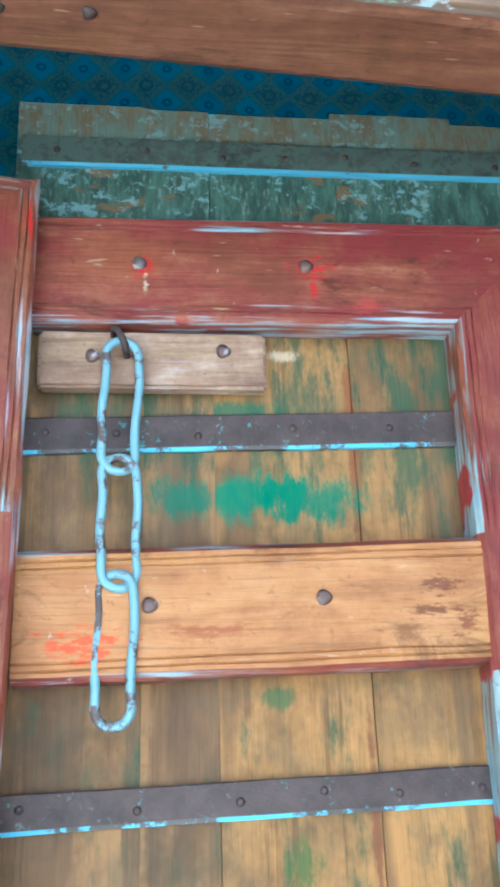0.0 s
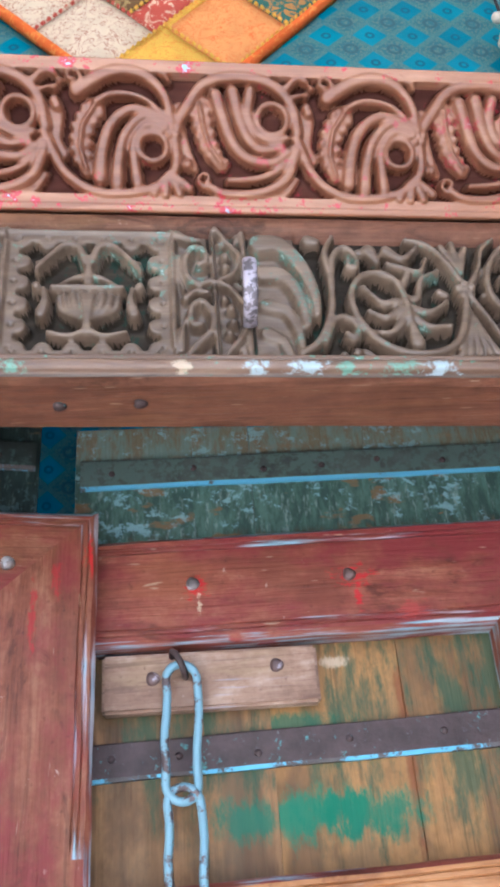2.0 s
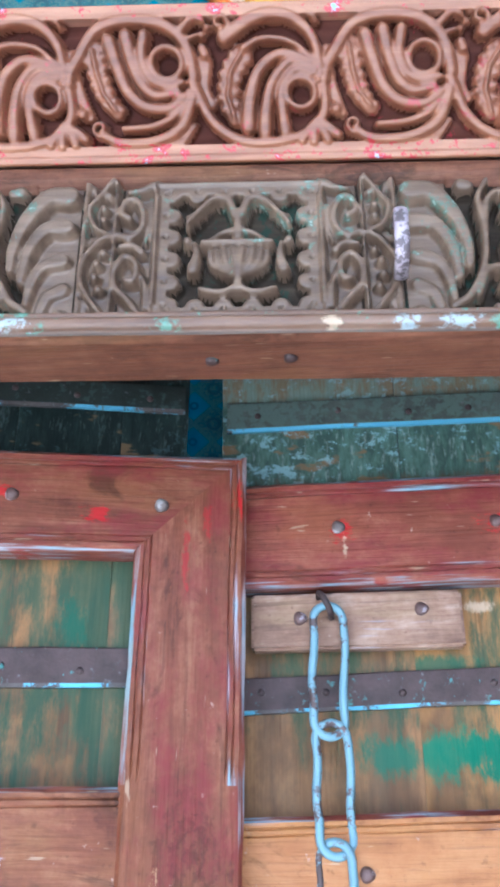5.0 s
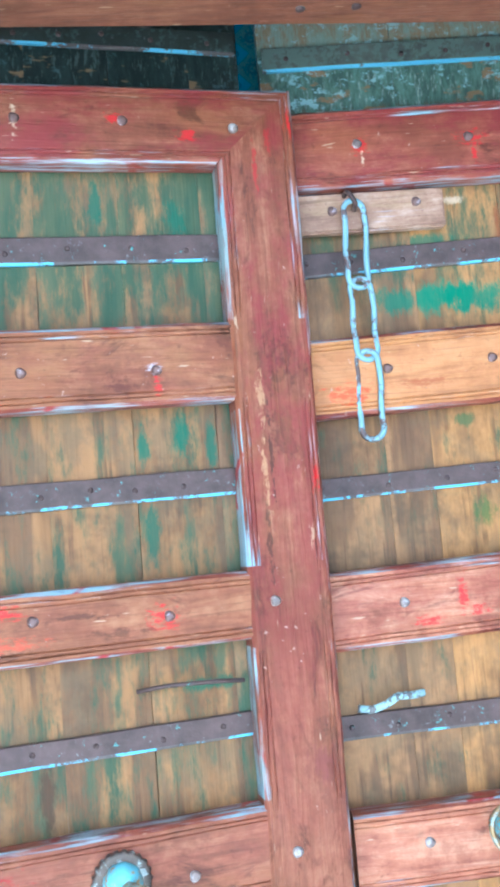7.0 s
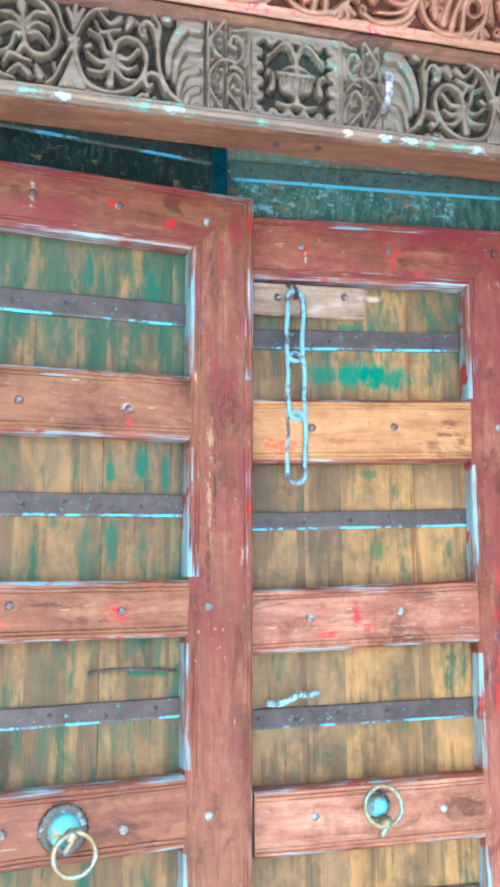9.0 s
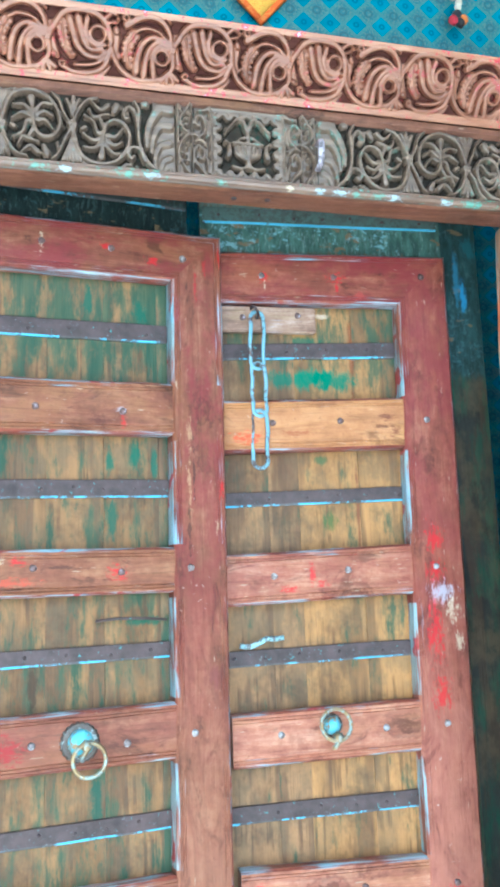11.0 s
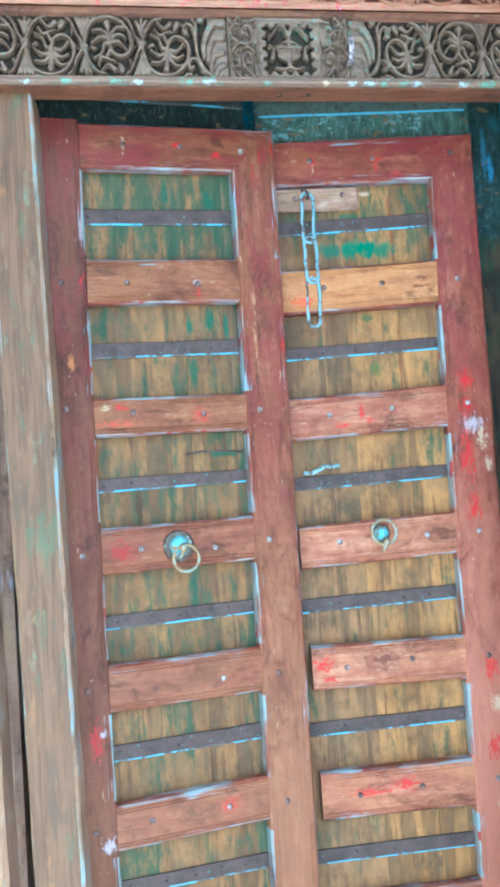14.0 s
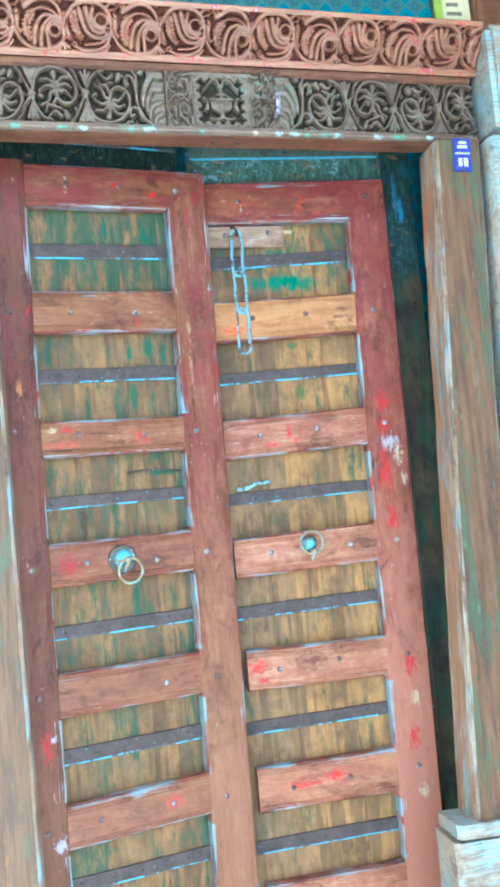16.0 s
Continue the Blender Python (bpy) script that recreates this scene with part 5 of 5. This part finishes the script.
FABRIC = {
    "marigold": ((0.84, 0.36, 0.12), (0.80, 0.20, 0.05)),
    "orange": ((0.80, 0.16, 0.03), (0.85, 0.28, 0.06)), "yellow": ((0.82, 0.50, 0.08), (0.82, 0.30, 0.05)), "cream": ((0.75, 0.62, 0.46), (0.45, 0.20, 0.14)),
    "teal": ((0.05, 0.16, 0.14), (0.50, 0.24, 0.07)), "crimson": ((0.55, 0.10, 0.07), (0.75, 0.55, 0.40)), "umber": ((0.16, 0.09, 0.04), (0.40, 0.28, 0.12)), "plum": ((0.12, 0.04, 0.15), (0.30, 0.12, 0.30)),
}
for key, (a, b) in FABRIC.items():
    n = Nodes("fabric_" + key)
    w = n.noise(n.scaled((700, 700, 700)), 1, 2)
    f = n.noise(n.shifted((75, 75, 75)), 1, 3, 0.6, 1.5)
    g = n.noise(n.shifted((28, 28, 28)), 1, 2)
    line = n.step(n.math("ABSOLUTE", n.math("SUBTRACT", f, 0.5)), 0.028, 0.012) if key in ("cream", "marigold", "yellow") else n.step(f, 0.53, 0.57)
    col = n.mix(line, a, b)
    col = n.mix(n.math("MULTIPLY", n.step(g, 0.4, 0.6), 0.3), col, tuple(0.7 * c for c in a))
    MAT["fabric_" + key] = n.done(col, 0.85, n.math("ADD", w, n.math("MULTIPLY", f, 0.8)), 0.0012, spec=0.2)

hang = thing("patchwork_hanging", "diamond-shaped embroidered patchwork cloth in orange and yellow with an orange border", "wall hanging", pose(0.041, 0.622, 2.577))
HW, HH = 0.265, 0.305


def diamond(p, q, y):
    return ((q - p) * HW, y, (p + q) * HH)


def patch(name, p0, p1, q0, q1, fabric, label="", rise=0.0):
    n = 8
    verts, faces = [], []
    for i in range(n + 1):
        for j in range(n + 1):
            p, q = p0 + (p1 - p0) * i / n, q0 + (q1 - q0) * j / n
            puff = 0.004 * min(1, 4 * min(i, n - i, j, n - j) / n) + 0.0015 * noise.noise(Vector((p * 9, q * 9, 1)))
            verts.append(diamond(p, q, -puff - rise))
    for i in range(n):
        for j in range(n):
            a = i * (n + 1) + j
            faces.append((a, a + 1, a + n + 2, a + n + 1))
    b = len(verts)
    rim = [i * (n + 1) for i in range(n)] + [n * (n + 1) + j for j in range(n)] + [(n - i) * (n + 1) + n for i in range(n)] + [n - j for j in range(n)]
    verts += [(verts[k][0], 0.004, verts[k][2]) for k in rim]
    for k in range(len(rim)):
        k2 = (k + 1) % len(rim)
        faces.append((rim[k], rim[k2], b + k2, b + k))
    faces.append(tuple(b + k for k in range(len(rim))))
    return put(name, mesh_from(name, verts, faces, ["fabric_" + fabric], smooth=True), hang, label)


B = 0.026
for args in ((0, B, 0, 1), (1 - B, 1, 0, 1), (B, 1 - B, 0, B), (B, 1 - B, 1 - B, 1)):
    patch("border", *args, "orange", "plain orange border", 0.003)
cells = [(B, 0.30, B, 0.30, "yellow"), (0.30, 0.55, B, 0.26, "cream"), (0.55, 0.76, B, 0.26, "cream"), (0.76, 1 - B, B, 0.5, "marigold"),
         (B, 0.28, 0.30, 0.55, "marigold"), (B, 0.28, 0.55, 0.72, "teal"), (B, 0.28, 0.72, 1 - B, "plum"),
         (0.30, 0.40, 0.26, 1 - B, "crimson"), (0.40, 0.76, 0.26, 0.50, "umber"), (0.40, 0.70, 0.50, 1 - B, "yellow"), (0.76, 1 - B, 0.5, 1 - B, "cream"), (0.70, 0.76, 0.50, 1 - B, "crimson"), (0.28, 0.30, 0.30, 1 - B, "yellow")]
for p0, p1, q0, q1, fab in cells:
    patch("patch", p0, p1, q0, q1, fab, fab + " patch")


def stitches(p0, q0, p1, q1, fabric):
    """A row of thick running stitches along a seam."""
    verts, faces = [], []
    n = max(4, int(math.hypot(p1 - p0, q1 - q0) * 46))
    dp, dq = (p1 - p0) / n, (q1 - q0) / n
    for i in range(n):
        a, b = diamond(p0 + dp * (i + 0.1), q0 + dq * (i + 0.1), -0.0042), diamond(p0 + dp * (i + 0.72), q0 + dq * (i + 0.72), -0.0042)
        t = (Vector(b) - Vector(a)).normalized()
        w = t.cross(Vector((0, 1, 0))) * 0.0016
        k = len(verts)
        for q, out in ((Vector(a), 0.0), (Vector(a).lerp(Vector(b), 0.5), -0.0016), (Vector(b), 0.0)):
            verts += [tuple(q - w + Vector((0, 0.002, 0))), tuple(q + Vector((0, out - 0.001, 0))), tuple(q + w + Vector((0, 0.002, 0)))]
        for r in (0, 3):
            faces += [(k + r, k + r + 1, k + r + 4, k + r + 3), (k + r + 1, k + r + 2, k + r + 5, k + r + 4)]
    return put("stitching", mesh_from("stitching", verts, faces, ["fabric_" + fabric], smooth=True), hang, fabric + " running stitches")


for row in ((0.29, B, 0.29, 1 - B, "yellow"), (0.30, 0.26, 0.76, 0.26, "crimson"), (0.40, 0.26, 0.40, 1 - B, "yellow"), (B, 0.30, 0.28, 0.30, "yellow"), (B, 0.55, 0.28, 0.55, "yellow"), (0.55, B, 0.55, 0.26, "crimson"), (B + 0.004, B, B + 0.004, 1 - B, "yellow")):
    stitches(*row)


# ---- tassels ----
MAT["shell"] = plain_mat("shell", (0.62, 0.56, 0.46), 0.2, 60, 0.5)
MAT["wool_red"] = plain_mat("wool_red", (0.42, 0.03, 0.05), 0.3, 120, 0.95, 0.003)
MAT["wool_dark"] = plain_mat("wool_dark", (0.035, 0.035, 0.04), 0.3, 120, 0.95, 0.003)
MAT["wool_orange"] = plain_mat("wool_orange", (0.60, 0.20, 0.05), 0.3, 120, 0.95, 0.003)


def bead(name, r, squash, mat, rough=0.12):
    bm = bmesh.new()
    bmesh.ops.create_icosphere(bm, subdivisions=3, radius=r)
    for v in bm.verts:
        v.co *= 1 + rough * noise.noise(v.co * (1.4 / r))
        v.co.z *= squash
    me = bpy.data.meshes.new(name)
    bm.to_mesh(me)
    bm.free()
    me.materials.append(MAT[mat])
    for p in me.polygons:
        p.use_smooth = True
    return me


def tassel(label, x, z, dark):
    t = thing("tassel", label, "tassel", pose(x, 0.608, z), group="tassels on the cloth")
    put("cord", tube("cord", [(0, 0, 0.0), (0.001, 0, 0.15), (0, 0.012, 0.40)], 0.0018, "wool_dark"), t)
    for i in range(9):
        put("bead", bead("bead", 0.0065, 1.0 + 0.25 * (i % 2), "shell"), t, at=(0.005 * math.sin(i * 2.1), -0.004 * math.cos(i * 1.7), 0.022 + i * 0.013))
    if dark:
        for dx, dz, m in ((-0.010, -0.004, "wool_red"), (0.003, -0.008, "wool_dark"), (0.010, -0.001, "wool_orange"), (-0.002, 0.008, "wool_dark")):
            put("pompom", bead("pompom", 0.009, 1.0, m, 0.3), t, at=(dx, -0.002, dz))
    else:
        for i in range(8):
            put("shell", bead("shell", 0.010, 0.75, "shell", 0.2), t, at=(0.016 * math.cos(i * 0.9), -0.006, 0.10 + 0.012 * math.sin(i * 2.3)))
    return t


tassel("pale shell string with dark and red wool pompoms on the cloth", 0.412, 2.612, True)
tassel("string of clustered white shells hanging on the cloth", -0.352, 2.735, False)

# ---- framed print beside the cloth ----
MAT["lime"] = plain_mat("lime", (0.42, 0.55, 0.06), 0.1, 30, 0.5)
MAT["paper"] = plain_mat("paper", (0.72, 0.66, 0.42), 0.12, 14, 0.7)
MAT["ink"] = plain_mat("ink", (0.22, 0.19, 0.13), 0.2, 60, 0.7)
MAT["brown_frame"] = stained_wood("brown_frame", "z", (0.10, 0.04, 0.02), (0.20, 0.085, 0.045), (0.30, 0.15, 0.08))
pr = thing("wall_print", "cream paper print with a lime-green margin standing on the beam", "print")
put("sheet", block("sheet", 0.546, 0.614, 0.615, 0.622, 2.452, 2.86, ["paper"], 0.001), pr)
put("margin", block("margin", 0.526, 0.545, 0.612, 0.622, 2.452, 2.86, ["lime"], 0.001), pr, "lime-green margin")
for i in range(9):
    put("bar", block("bar", 0.556, 0.600 - 0.008 * (i % 3), 0.6135, 0.6152, 2.515 + i * 0.022, 2.523 + i * 0.022, ["ink"], 0), pr)
fr = thing("wooden_board", "dark brown wooden board standing beside the print", "board")
put("board", block("board", 0.617, 0.80, 0.595, 0.63, 2.445, 2.9, ["brown_frame"], 0.006), fr)

# ---- enamel plate ----
MAT["enamel"] = plain_mat("enamel", (0.05, 0.06, 0.36), 0.15, 40, 0.25, 0.0004)
MAT["white_enamel"] = plain_mat("white_enamel", (0.72, 0.74, 0.80), 0.08, 60, 0.3, 0.0004)
plate = thing("enamel_plate", "small blue enamel plate with white marks nailed to the door post", "sign", pose(0.497, 0.4985, 2.150, 0, 2.5, 0))
put("plate", block("plate", -0.020, 0.020, -0.004, 0.0, -0.037, 0.037, ["enamel"], 0.0015), plate)
for x0, x1, z0, z1 in ((-0.011, 0.011, 0.014, 0.020), (-0.008, 0.010, 0.024, 0.029), (-0.016, 0.016, 0.001, 0.004), (-0.010, -0.002, -0.026, -0.008), (0.002, 0.011, -0.026, -0.008)):
    put("bar", block("bar", x0, x1, -0.0056, -0.0036, z0, z1, ["white_enamel"], 0.0004), plate)
for x, z in ((0, 0.033), (0, -0.033)):
    put("nail", RIVET, plate, at=(x, -0.004, z))
